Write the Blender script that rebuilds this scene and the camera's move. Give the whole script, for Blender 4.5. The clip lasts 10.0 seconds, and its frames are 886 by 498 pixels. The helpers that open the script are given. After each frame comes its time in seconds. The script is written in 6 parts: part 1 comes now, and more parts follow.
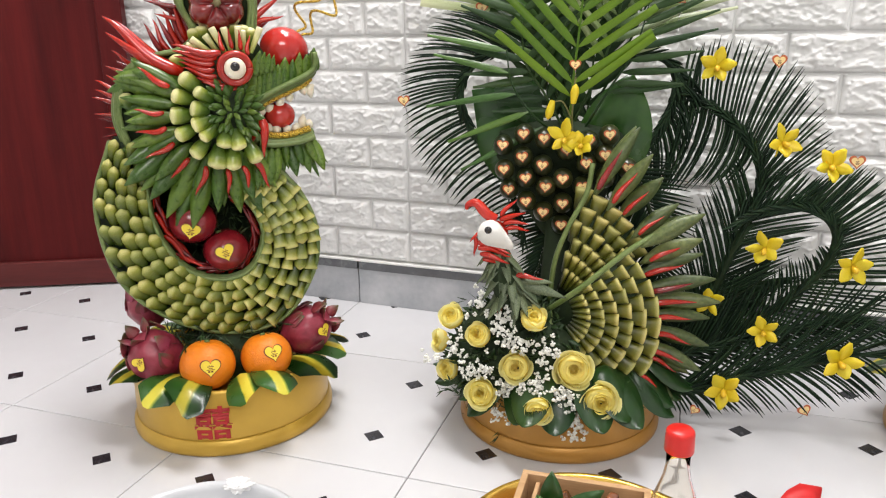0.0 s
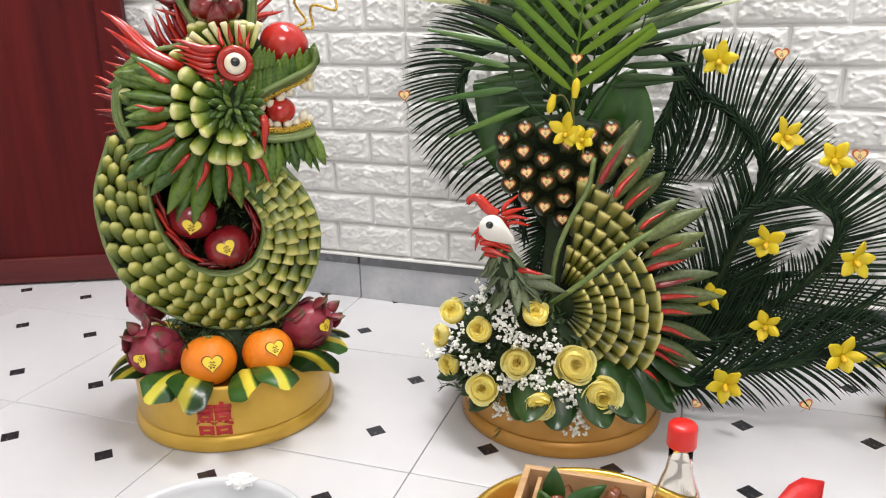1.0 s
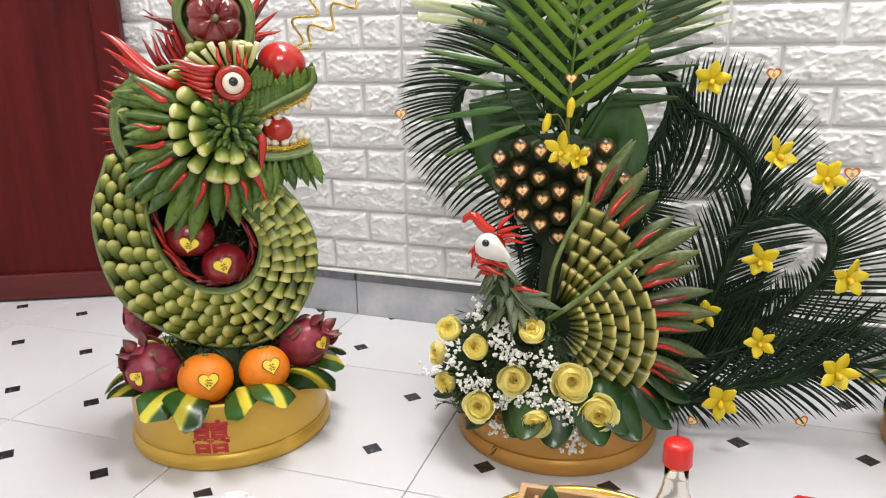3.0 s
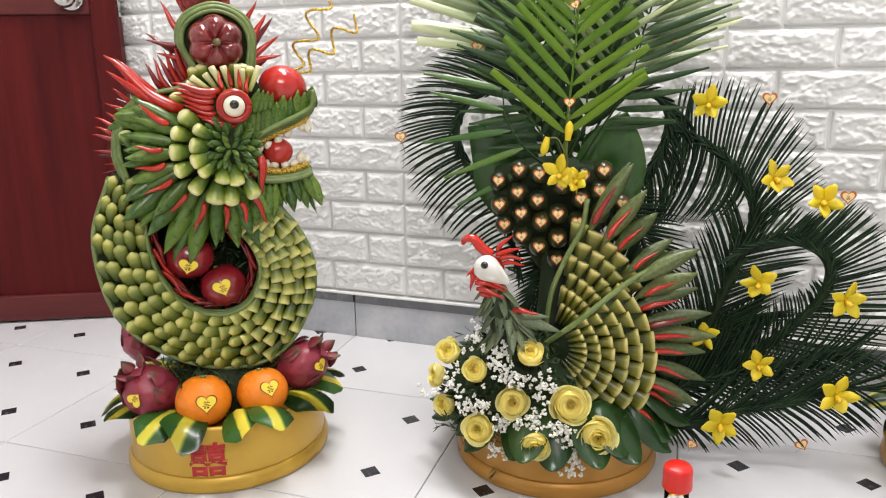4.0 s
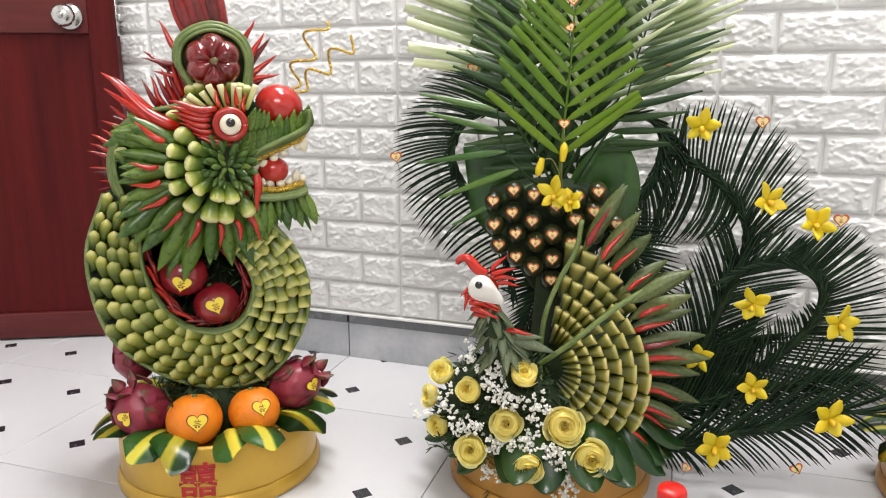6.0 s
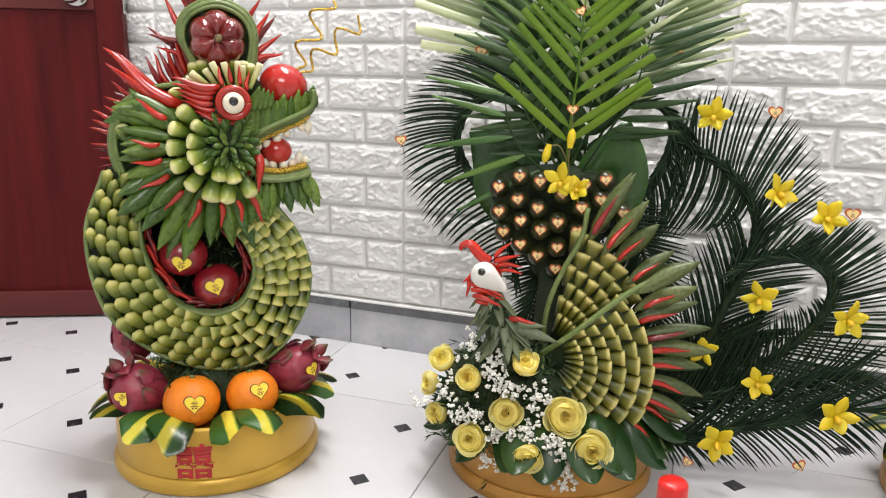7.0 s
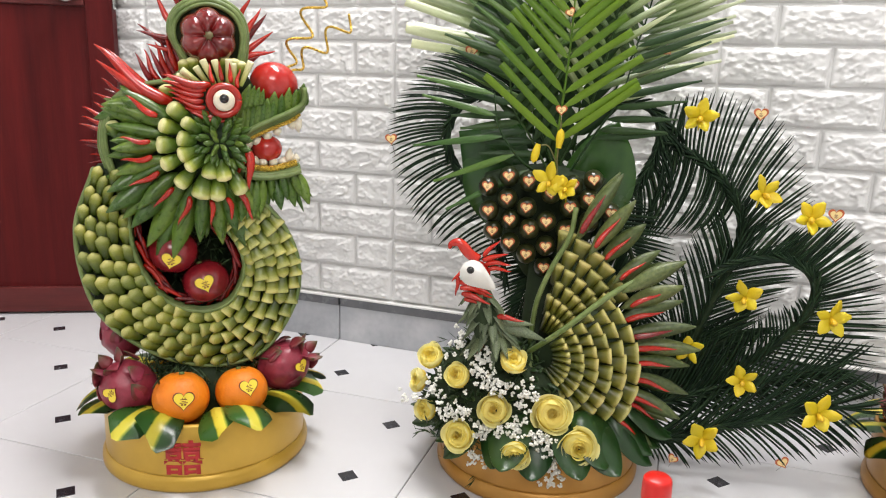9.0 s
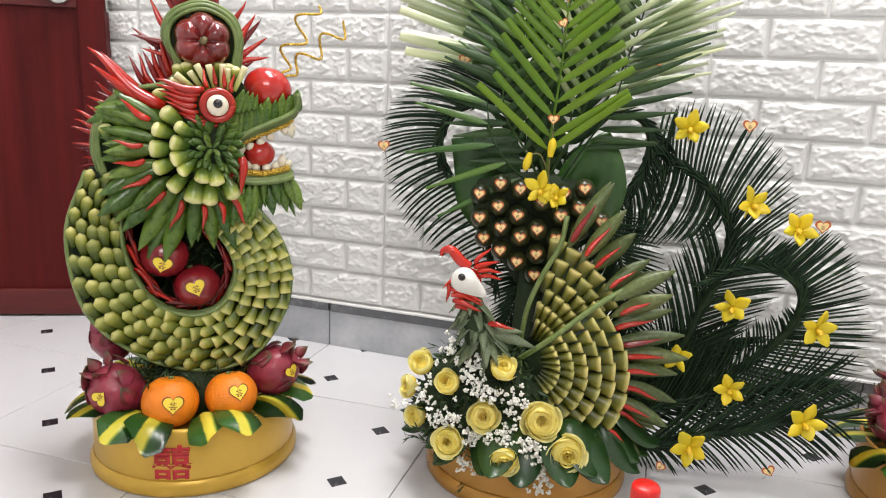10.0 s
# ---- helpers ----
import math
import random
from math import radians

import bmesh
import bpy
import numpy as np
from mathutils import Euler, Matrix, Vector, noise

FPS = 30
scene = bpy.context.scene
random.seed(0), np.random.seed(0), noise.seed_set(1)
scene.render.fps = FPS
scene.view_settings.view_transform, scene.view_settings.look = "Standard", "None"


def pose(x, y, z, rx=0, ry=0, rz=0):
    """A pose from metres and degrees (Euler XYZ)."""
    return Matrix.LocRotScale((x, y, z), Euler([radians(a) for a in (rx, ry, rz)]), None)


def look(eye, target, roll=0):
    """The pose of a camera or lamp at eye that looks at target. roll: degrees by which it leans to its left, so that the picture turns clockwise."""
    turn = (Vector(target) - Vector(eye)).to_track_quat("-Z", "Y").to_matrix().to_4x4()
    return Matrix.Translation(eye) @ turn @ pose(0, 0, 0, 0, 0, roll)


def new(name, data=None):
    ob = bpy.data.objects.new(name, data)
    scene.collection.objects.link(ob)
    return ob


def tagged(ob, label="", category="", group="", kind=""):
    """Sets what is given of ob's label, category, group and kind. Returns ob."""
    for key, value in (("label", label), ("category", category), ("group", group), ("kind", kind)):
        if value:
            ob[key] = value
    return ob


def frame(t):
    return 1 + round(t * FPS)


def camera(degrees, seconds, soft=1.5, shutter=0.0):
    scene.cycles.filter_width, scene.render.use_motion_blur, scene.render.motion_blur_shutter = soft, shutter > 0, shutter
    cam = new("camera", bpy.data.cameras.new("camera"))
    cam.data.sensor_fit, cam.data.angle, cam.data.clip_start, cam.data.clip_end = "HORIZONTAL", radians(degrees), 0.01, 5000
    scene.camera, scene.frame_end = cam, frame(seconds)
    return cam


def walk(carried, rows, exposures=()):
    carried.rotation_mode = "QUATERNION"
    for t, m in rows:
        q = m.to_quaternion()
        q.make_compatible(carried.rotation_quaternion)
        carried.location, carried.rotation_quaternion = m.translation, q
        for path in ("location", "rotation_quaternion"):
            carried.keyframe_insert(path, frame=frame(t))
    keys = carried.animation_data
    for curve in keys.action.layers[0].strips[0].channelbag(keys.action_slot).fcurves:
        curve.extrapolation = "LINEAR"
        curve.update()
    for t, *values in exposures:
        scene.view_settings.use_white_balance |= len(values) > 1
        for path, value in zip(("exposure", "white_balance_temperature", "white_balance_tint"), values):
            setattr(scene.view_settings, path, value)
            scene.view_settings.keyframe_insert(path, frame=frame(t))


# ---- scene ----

# ---- camera ----
cam = camera(62.0, 10.0, soft=1.15)
PATH = [
    (0, (-0.002, 0.001, 0.667), (0.0, 1.92, 0.103), -0.7),
    (0.5, (-0.002, 0.004, 0.665), (-0.003, 1.92, 0.091), -0.7),
    (1, (-0.003, 0.003, 0.666), (-0.003, 1.918, 0.09), -0.9),
    (1.5, (-0.001, 0.005, 0.666), (-0.007, 1.919, 0.087), -1.2),
    (2, (-0.002, 0.005, 0.664), (-0.001, 1.921, 0.091), -1.2),
    (2.5, (-0.003, 0.002, 0.669), (0.003, 1.922, 0.107), -1.0),
    (4, (-0.004, -0.004, 0.675), (0.012, 1.936, 0.192), -0.7),
    (4.5, (-0.005, -0.005, 0.674), (0.009, 1.94, 0.209), -0.7),
    (5, (-0.001, -0.006, 0.677), (0.019, 1.943, 0.231), -0.7),
    (5.5, (-0.004, -0.01, 0.676), (0.025, 1.945, 0.259), -0.6),
    (7, (0.001, 0.01, 0.66), (0.016, 1.958, 0.21), 1.1),
    (7.5, (0.001, 0.008, 0.661), (0.015, 1.955, 0.203), 1.2),
    (8, (0.003, 0.012, 0.659), (0.015, 1.956, 0.19), 1.2),
    (8.5, (0.001, 0.009, 0.66), (0.034, 1.954, 0.196), 1.4),
    (9, (0.001, 0.002, 0.663), (0.045, 1.949, 0.207), 1.6),
    (9.5, (-0.002, 0.001, 0.663), (0.059, 1.949, 0.211), 2.2),
    (10, (-0.003, -0.003, 0.666), (0.07, 1.947, 0.226), 2.4),
]
walk(cam, [(t, look(eye, target, roll)) for t, eye, target, roll in PATH])


# ---- light ----
world = bpy.data.worlds.new("room_world")
world.use_nodes = True
world.node_tree.nodes["Background"].inputs[0].default_value = (0.9, 0.95, 1.0, 1)
world.node_tree.nodes["Background"].inputs[1].default_value = 0.08
scene.world = world


def area_lamp(name, eye, target, sx, sy, watts, colour):
    d = bpy.data.lights.new(name, "AREA")
    d.shape, d.size, d.size_y, d.energy, d.color = "RECTANGLE", sx, sy, watts, colour
    ob = new(name, d)
    ob.matrix_world = look(eye, target)
    return ob


area_lamp("ceiling_lamp_by_wall", (0.10, 1.28, 2.80), (0.05, 1.24, 0.0), 1.4, 0.40, 68.0, (1.0, 0.967, 0.968))
area_lamp("ceiling_lamp_room", (0.20, -2.1, 2.55), (0.05, 1.7, 0.55), 1.6, 0.8, 44.0, (1.0, 0.962, 0.945))

# ---- materials ----


def mat(name, col, rough=0.5, metal=0.0, var=0.18, scale=30.0, col2=None, bump=0.0, bscale=150.0, rand=0.0,
        island=0.0, spec=0.5, coat=0.0, sub=0.0, stretch=(1, 1, 1), rvar=0.1, hue=0.06):
    """A procedural surface: two scales of colour variation, fine relief, roughness variation."""
    m = bpy.data.materials.new(name)
    m.use_nodes = True
    nt = m.node_tree
    n, li = nt.nodes, nt.links
    b = n["Principled BSDF"]
    tc = n.new("ShaderNodeTexCoord")
    mp = n.new("ShaderNodeMapping")
    mp.inputs["Scale"].default_value = stretch
    li.new(tc.outputs["Object"], mp.inputs["Vector"])
    n1, n2 = n.new("ShaderNodeTexNoise"), n.new("ShaderNodeTexNoise")
    n1.inputs["Scale"].default_value, n1.inputs["Detail"].default_value = scale, 4
    n2.inputs["Scale"].default_value, n2.inputs["Detail"].default_value = scale * 7, 3
    li.new(mp.outputs[0], n1.inputs["Vector"]), li.new(mp.outputs[0], n2.inputs["Vector"])
    mx = n.new("ShaderNodeMath")
    mx.operation = "MULTIPLY_ADD"
    li.new(n2.outputs[0], mx.inputs[0])
    mx.inputs[1].default_value = 0.35
    li.new(n1.outputs[0], mx.inputs[2])
    ramp = n.new("ShaderNodeValToRGB")
    lo, hi = ramp.color_ramp.elements[0], ramp.color_ramp.elements[1]
    lo.position, hi.position = 0.42, 0.95
    c2 = col2 or tuple(min(1, c * (1 + var)) for c in col)
    c1 = col if col2 else tuple(c * (1 - var) for c in col)
    lo.color, hi.color = (*c1, 1), (*c2, 1)
    li.new(mx.outputs[0], ramp.inputs[0])
    out = ramp.outputs[0]
    if rand or island:
        src = n.new("ShaderNodeNewGeometry").outputs["Random Per Island"] if island else n.new("ShaderNodeObjectInfo").outputs["Random"]
        a = island or rand
        mr = n.new("ShaderNodeMapRange")
        mr.inputs[3].default_value, mr.inputs[4].default_value = 1 - a, 1 + a
        li.new(src, mr.inputs[0])
        hs = n.new("ShaderNodeHueSaturation")
        li.new(mr.outputs[0], hs.inputs["Value"])
        mh = n.new("ShaderNodeMapRange")
        mh.inputs[3].default_value, mh.inputs[4].default_value = 0.5 + a * hue, 0.5 - a * hue
        li.new(src, mh.inputs[0])
        li.new(mh.outputs[0], hs.inputs["Hue"])
        li.new(out, hs.inputs["Color"])
        out = hs.outputs[0]
    li.new(out, b.inputs["Base Color"])
    rr = n.new("ShaderNodeMapRange")
    rr.inputs[3].default_value, rr.inputs[4].default_value = max(0.02, rough - rvar), min(1, rough + rvar)
    li.new(n1.outputs[0], rr.inputs[0])
    li.new(rr.outputs[0], b.inputs["Roughness"])
    b.inputs["Metallic"].default_value = metal
    b.inputs["Specular IOR Level"].default_value = spec
    b.inputs["Coat Weight"].default_value = coat
    b.inputs["Coat Roughness"].default_value = 0.08
    if sub:
        b.inputs["Subsurface Weight"].default_value = sub
        b.inputs["Subsurface Radius"].default_value = (0.01, 0.006, 0.003)
        b.inputs["Subsurface Scale"].default_value = 0.6
    if bump:
        n3 = n.new("ShaderNodeTexNoise")
        n3.inputs["Scale"].default_value, n3.inputs["Detail"].default_value = bscale, 5
        li.new(mp.outputs[0], n3.inputs["Vector"])
        bp = n.new("ShaderNodeBump")
        bp.inputs["Strength"].default_value, bp.inputs["Distance"].default_value = min(1.0, bump), 0.002
        li.new(n3.outputs[0], bp.inputs["Height"])
        li.new(bp.outputs[0], b.inputs["Normal"])
    return m


TILE = mat("glazed_white_tile", (0.62, 0.62, 0.635), 0.16, var=0.03, scale=3, rand=0.02, rvar=0.06)
INSET = mat("black_inset", (0.025, 0.025, 0.03), 0.25, var=0.3, scale=60)
GROUT = mat("grout", (0.30, 0.29, 0.29), 0.85, scale=60, bump=0.3)
FOAM = mat("white_foam_brick", (0.82, 0.82, 0.81), 0.22, var=0.025, scale=8, bump=0.35, bscale=110, rand=0.012)
FOAM_JOINT = mat("white_foam_joint", (0.76, 0.76, 0.75), 0.4, var=0.03, scale=10, bump=0.1)
PAINT = mat("white_wall_paint", (0.78, 0.78, 0.76), 0.6, var=0.03, scale=3, bump=0.1)
MARBLE = mat("grey_marble", (0.33, 0.35, 0.38), 0.22, scale=9, col2=(0.55, 0.56, 0.58), rand=0.05)
STRIPE = mat("dark_grey_stripe", (0.13, 0.135, 0.145), 0.25, var=0.2, scale=25)
WOOD = mat("red_stained_wood", (0.055, 0.0036, 0.0042), 0.48, scale=5, col2=(0.105, 0.0075, 0.0075), bump=0.12, bscale=60, stretch=(6, 6, 0.35), spec=0.16)
WOOD_DARK = mat("dark_red_wood", (0.075, 0.012, 0.012), 0.38, scale=5, col2=(0.13, 0.022, 0.02), bump=0.1, bscale=60, stretch=(0.5, 6, 6), spec=0.3)
STEEL = mat("brushed_steel", (0.62, 0.62, 0.60), 0.25, metal=1.0, var=0.08, scale=50)
GOLD = mat("gold_lacquer", (0.60, 0.37, 0.055), 0.32, metal=0.35, var=0.10, scale=6, rvar=0.05, bump=0.03, bscale=30)
GOLD_DARK = mat("old_gold_lacquer", (0.46, 0.23, 0.045), 0.36, metal=0.35, var=0.15, scale=6, bump=0.05, bscale=40)

# ---- mesh helpers ----


def part(name, bm, material, parent, label="", flat=False):
    """Links a bmesh as one mesh object under parent."""
    bmesh.ops.recalc_face_normals(bm, faces=bm.faces)
    me = bpy.data.meshes.new(name)
    if not flat:
        for f in bm.faces:
            f.smooth = True
    bm.to_mesh(me)
    bm.free()
    me.materials.append(material)
    ob = new(name, me)
    ob.parent = parent
    if label:
        tagged(ob, label)
    return ob


def share(name, me, parent, m):
    """Another object on a mesh that exists already."""
    ob = new(name, me)
    ob.parent = parent
    ob.matrix_basis = m
    return ob


def thing(name, m, label, category, group="", kind=""):
    ob = new(name)
    ob.empty_display_size = 0.05
    ob.matrix_basis = m
    return tagged(ob, label, category, group, kind)


def box(bm, x0, x1, y0, y1, z0, z1, bev=0.0):
    r = bmesh.ops.create_cube(bm, size=1.0)
    m = Matrix.LocRotScale(((x0 + x1) / 2, (y0 + y1) / 2, (z0 + z1) / 2), None, (x1 - x0, y1 - y0, z1 - z0))
    bmesh.ops.transform(bm, matrix=m, verts=r["verts"])
    if bev:
        es = list({e for v in r["verts"] for e in v.link_edges})
        bmesh.ops.bevel(bm, geom=es, offset=bev, segments=2, affect="EDGES", profile=0.5)
    return bm


def lathe(bm, prof, seg=64, m=None):
    """Turns a profile of (radius, z) round z; a radius of 0 closes it."""
    m = m or Matrix.Identity(4)
    rings = []
    for r, z in prof:
        if r < 1e-6:
            rings.append([bm.verts.new(m @ Vector((0, 0, z)))])
        else:
            rings.append([bm.verts.new(m @ Vector((r * math.cos(a), r * math.sin(a), z))) for a in [2 * math.pi * k / seg for k in range(seg)]])
    for a, b in zip(rings, rings[1:]):
        for k in range(seg):
            q = (k + 1) % seg
            if len(a) == 1 and len(b) == 1:
                continue
            if len(a) == 1:
                bm.faces.new((a[0], b[q], b[k]))
            elif len(b) == 1:
                bm.faces.new((a[k], a[q], b[0]))
            else:
                bm.faces.new((a[k], a[q], b[q], b[k]))
    return bm


def spline(pts, n):
    """n points on a smooth curve through pts."""
    P = [Vector(p) for p in pts]
    P = [2 * P[0] - P[1]] + P + [2 * P[-1] - P[-2]]
    out = []
    for k in range(n):
        s = k / (n - 1) * (len(P) - 3)
        i = min(int(s), len(P) - 4)
        t = s - i
        a, b, c, d = P[i:i + 4]
        out.append(0.5 * ((2 * b) + (c - a) * t + (2 * a - 5 * b + 4 * c - d) * t * t + (3 * b - a - 3 * c + d) * t ** 3))
    return out


def tube(bm, pts, radii, seg=8, flat=1.0, up=(0, 1, 0)):
    """A closed tapering tube along pts; radii one a point or one number. flat squeezes it along up."""
    pts = [Vector(p) for p in pts]
    if not isinstance(radii, (list, tuple)):
        radii = [radii] * len(pts)
    rings, ref = [], Vector(up)
    for i, p in enumerate(pts):
        d = (pts[min(i + 1, len(pts) - 1)] - pts[max(i - 1, 0)]).normalized()
        s = d.cross(ref)
        if s.length < 1e-4:
            s = d.cross(Vector((0.3, 0.2, 1)))
        s.normalize()
        u = s.cross(d).normalized()
        rings.append([bm.verts.new(p + (s * math.cos(a) + u * math.sin(a) * flat) * radii[i]) for a in [2 * math.pi * k / seg for k in range(seg)]])
    for a, b in zip(rings, rings[1:]):
        for k in range(seg):
            bm.faces.new((a[k], a[(k + 1) % seg], b[(k + 1) % seg], b[k]))
    bm.faces.new(list(reversed(rings[0])))
    bm.faces.new(rings[-1])
    return bm


def ball(bm, m, u=16, v=10):
    r = bmesh.ops.create_uvsphere(bm, u_segments=u, v_segments=v, radius=1.0)
    bmesh.ops.transform(bm, matrix=m, verts=r["verts"])
    return r["verts"]


def blade(bm, base, tip, width, normal, bend=0.0, fold=0.0, n=6, thick=0.0008, belly=0.4, blunt=0.0):
    """A leaf from base to tip: lens outline, folded along its midrib, bent towards normal, with thickness."""
    base, tip, normal = Vector(base), Vector(tip), Vector(normal).normalized()
    d = tip - base
    side = d.cross(normal).normalized()
    normal = side.cross(d).normalized()
    L = d.length
    top, bot = [], []
    for i in range(n + 1):
        t = i / n
        w = width * 0.5 * (math.sin(math.pi * min(1, t ** (math.log(0.5) / math.log(belly)))) ** 0.8 if 0 < t < 1 else 0.0)
        if blunt:
            w = max(w, width * 0.5 * blunt * (1 if t > 0.5 else t * 2 * 0.9 + 0.1))
        w = max(w, width * 0.03)
        c = base + d * t + normal * (bend * L * math.sin(math.pi * t * 0.5) ** 2)
        top.append([bm.verts.new(c - side * w + normal * (fold * w)), bm.verts.new(c), bm.verts.new(c + side * w + normal * (fold * w))])
        bot.append([bm.verts.new(v.co - normal * thick) for v in top[-1]])
    for i in range(n):
        for k in (0, 1):
            bm.faces.new((top[i][k], top[i][k + 1], top[i + 1][k + 1], top[i + 1][k]))
            bm.faces.new((bot[i][k + 1], bot[i][k], bot[i + 1][k], bot[i + 1][k + 1]))
        bm.faces.new((top[i][0], top[i + 1][0], bot[i + 1][0], bot[i][0]))
        bm.faces.new((top[i + 1][2], top[i][2], bot[i][2], bot[i + 1][2]))
    bm.faces.new((top[0][0], bot[0][0], bot[0][1], top[0][1]))
    bm.faces.new((top[0][1], bot[0][1], bot[0][2], top[0][2]))
    bm.faces.new((top[n][1], bot[n][1], bot[n][0], top[n][0]))
    bm.faces.new((top[n][2], bot[n][2], bot[n][1], top[n][1]))
    return bm


# ---- large structure ----
LAT = pose(-0.7564, 1.1333, 0, 0, 0, -18.52)
WALLM = pose(-0.337, 1.839, 0, 0, 0, -21.0)

floor = tagged(part("floor", box(bmesh.new(), -2.6, 2.9, -3.0, 3.2, -0.12, -0.003), GROUT, None, flat=True),
               "glossy white tiled floor with small black diamond insets", "floor", kind="structure")

wall_back = thing("wall_back", WALLM, "white foam brick wall with rough-hewn relief", "wall", kind="structure")
part("backing", box(bmesh.new(), -2.2, 3.0, 0.012, 0.16, 0.0, 2.9), FOAM_JOINT, wall_back, flat=True)
ceiling = tagged(part("ceiling", box(bmesh.new(), -2.6, 2.9, -3.0, 3.2, 2.9, 3.0), PAINT, None, flat=True), "plain white painted ceiling", "ceiling", kind="structure")
for nm, m, ln in (("wall_west", pose(-1.86, -0.2, 0, 0, 0, 87), 5.6), ("wall_east", pose(2.15, -0.4, 0, 0, 0, -91), 6.0), ("wall_south", pose(0.1, -2.6, 0, 0, 0, 180), 5.0)):
    w = tagged(part(nm, box(bmesh.new(), -ln / 2, ln / 2, 0, 0.12, 0, 2.9), PAINT, None, flat=True), "plain white painted wall", "wall", kind="structure")
    w.matrix_basis = m

baseboard = thing("baseboard", WALLM, "grey marble baseboard tiles with a dark stripe along the top", "baseboard", kind="structure")
for k in range(-5, 7):
    u0 = 0.13 + 0.4 * k
    p = part("tile", box(bmesh.new(), u0 + 0.0015, u0 + 0.3985, -0.002, 0.0118, 0.0, 0.091, 0.0012), MARBLE, baseboard, flat=True)
    part("stripe", box(bmesh.new(), u0 + 0.003, u0 + 0.397, -0.0045, 0.0118, 0.0912, 0.112, 0.001), STRIPE, p, "dark grey band", flat=True)
part("ledge", box(bmesh.new(), -1.9, 2.5, -0.006, 0.0118, 0.1122, 0.1175, 0.001), PAINT, baseboard, "thin white sealant strip", flat=True)

# open door leaf
door = thing("door_1", pose(-0.81, 1.969, 0.006, 0, 0, 6.5), "open dark red stained wooden door with round steel knob", "door", kind="structure")
DW, DH = 0.82, 2.05


def door_leaf():
    bm = bmesh.new()
    box(bm, -0.065, 0, 0, 0.04, 0, DH, 0.003)
    box(bm, -DW, -DW + 0.065, 0, 0.04, 0, DH, 0.003)
    part("stile", bm, WOOD, door, flat=True)
    for nm, z0, z1 in (("bottom_rail", 0.0, 0.07), ("lock_rail", 0.805, 0.955), ("top_rail", 1.92, DH)):
        part(nm, box(bmesh.new(), -DW + 0.0655, -0.0655, 0.002, 0.038, z0, z1, 0.003), WOOD_DARK, door, flat=True)
    for z0, z1 in ((0.0705, 0.8045), (0.9555, 1.9195)):
        bm = bmesh.new()
        box(bm, -DW + 0.066, -0.066, 0.014, 0.028, z0, z1)
        part("panel", bm, WOOD, door, flat=True)


door_leaf()

# ---- materials of the arrangements ----


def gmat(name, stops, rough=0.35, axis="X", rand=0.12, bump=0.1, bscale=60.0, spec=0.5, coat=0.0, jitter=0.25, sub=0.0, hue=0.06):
    """A skin whose colour runs along the piece, with blotches and a random tone for each piece."""
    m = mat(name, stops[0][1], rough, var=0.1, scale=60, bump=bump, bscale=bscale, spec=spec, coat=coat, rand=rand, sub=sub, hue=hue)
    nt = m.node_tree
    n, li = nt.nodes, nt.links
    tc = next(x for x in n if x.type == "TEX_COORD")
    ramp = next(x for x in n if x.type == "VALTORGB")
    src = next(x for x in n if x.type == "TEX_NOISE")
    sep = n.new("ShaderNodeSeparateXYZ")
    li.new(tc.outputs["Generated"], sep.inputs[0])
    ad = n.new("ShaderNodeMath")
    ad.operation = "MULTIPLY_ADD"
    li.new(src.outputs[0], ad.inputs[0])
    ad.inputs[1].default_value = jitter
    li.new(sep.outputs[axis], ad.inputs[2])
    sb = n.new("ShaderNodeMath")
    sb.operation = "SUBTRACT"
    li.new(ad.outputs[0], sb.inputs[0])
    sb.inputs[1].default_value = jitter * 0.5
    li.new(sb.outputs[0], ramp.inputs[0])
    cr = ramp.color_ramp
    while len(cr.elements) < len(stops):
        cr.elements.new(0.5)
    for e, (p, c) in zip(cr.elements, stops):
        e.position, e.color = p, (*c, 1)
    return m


# dark root to pale tip; the last stops also paint the highlight on the tips
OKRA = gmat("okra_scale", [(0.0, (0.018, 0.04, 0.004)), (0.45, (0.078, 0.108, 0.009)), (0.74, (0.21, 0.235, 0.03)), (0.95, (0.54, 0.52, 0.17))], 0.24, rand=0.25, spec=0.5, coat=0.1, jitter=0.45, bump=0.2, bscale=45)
CUT_OKRA = gmat("cut_okra", [(0.0, (0.02, 0.06, 0.006)), (0.50, (0.10, 0.16, 0.010)), (0.74, (0.34, 0.38, 0.06)), (0.93, (0.78, 0.74, 0.36))], 0.3, rand=0.15, coat=0.15)
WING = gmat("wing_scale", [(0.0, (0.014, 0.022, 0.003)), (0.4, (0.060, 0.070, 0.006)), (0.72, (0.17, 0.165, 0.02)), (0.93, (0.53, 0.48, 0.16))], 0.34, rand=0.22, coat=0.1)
LEAF = mat("deep_green_pepper", (0.034, 0.082, 0.007), 0.30, scale=9, col2=(0.12, 0.21, 0.025), rand=0.3, coat=0.12, bump=0.0)
LEAF_SMALL = mat("small_green_tip", (0.034, 0.085, 0.008), 0.28, scale=20, col2=(0.12, 0.20, 0.026), rand=0.35, coat=0.2)
ROPE = mat("green_bean_string", (0.085, 0.14, 0.03), 0.4, scale=40, col2=(0.21, 0.27, 0.09), bump=0.2, bscale=90)
RACHIS_DRY = mat("dry_stalk", (0.10, 0.075, 0.03), 0.6, scale=60, col2=(0.24, 0.20, 0.09), bump=0.3)
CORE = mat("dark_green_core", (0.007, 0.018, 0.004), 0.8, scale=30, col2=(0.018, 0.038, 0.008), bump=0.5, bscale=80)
CHILI = mat("red_chili", (0.34, 0.008, 0.004), 0.2, scale=20, col2=(0.52, 0.024, 0.008), rand=0.2, coat=0.35, rvar=0.05, hue=0.0)
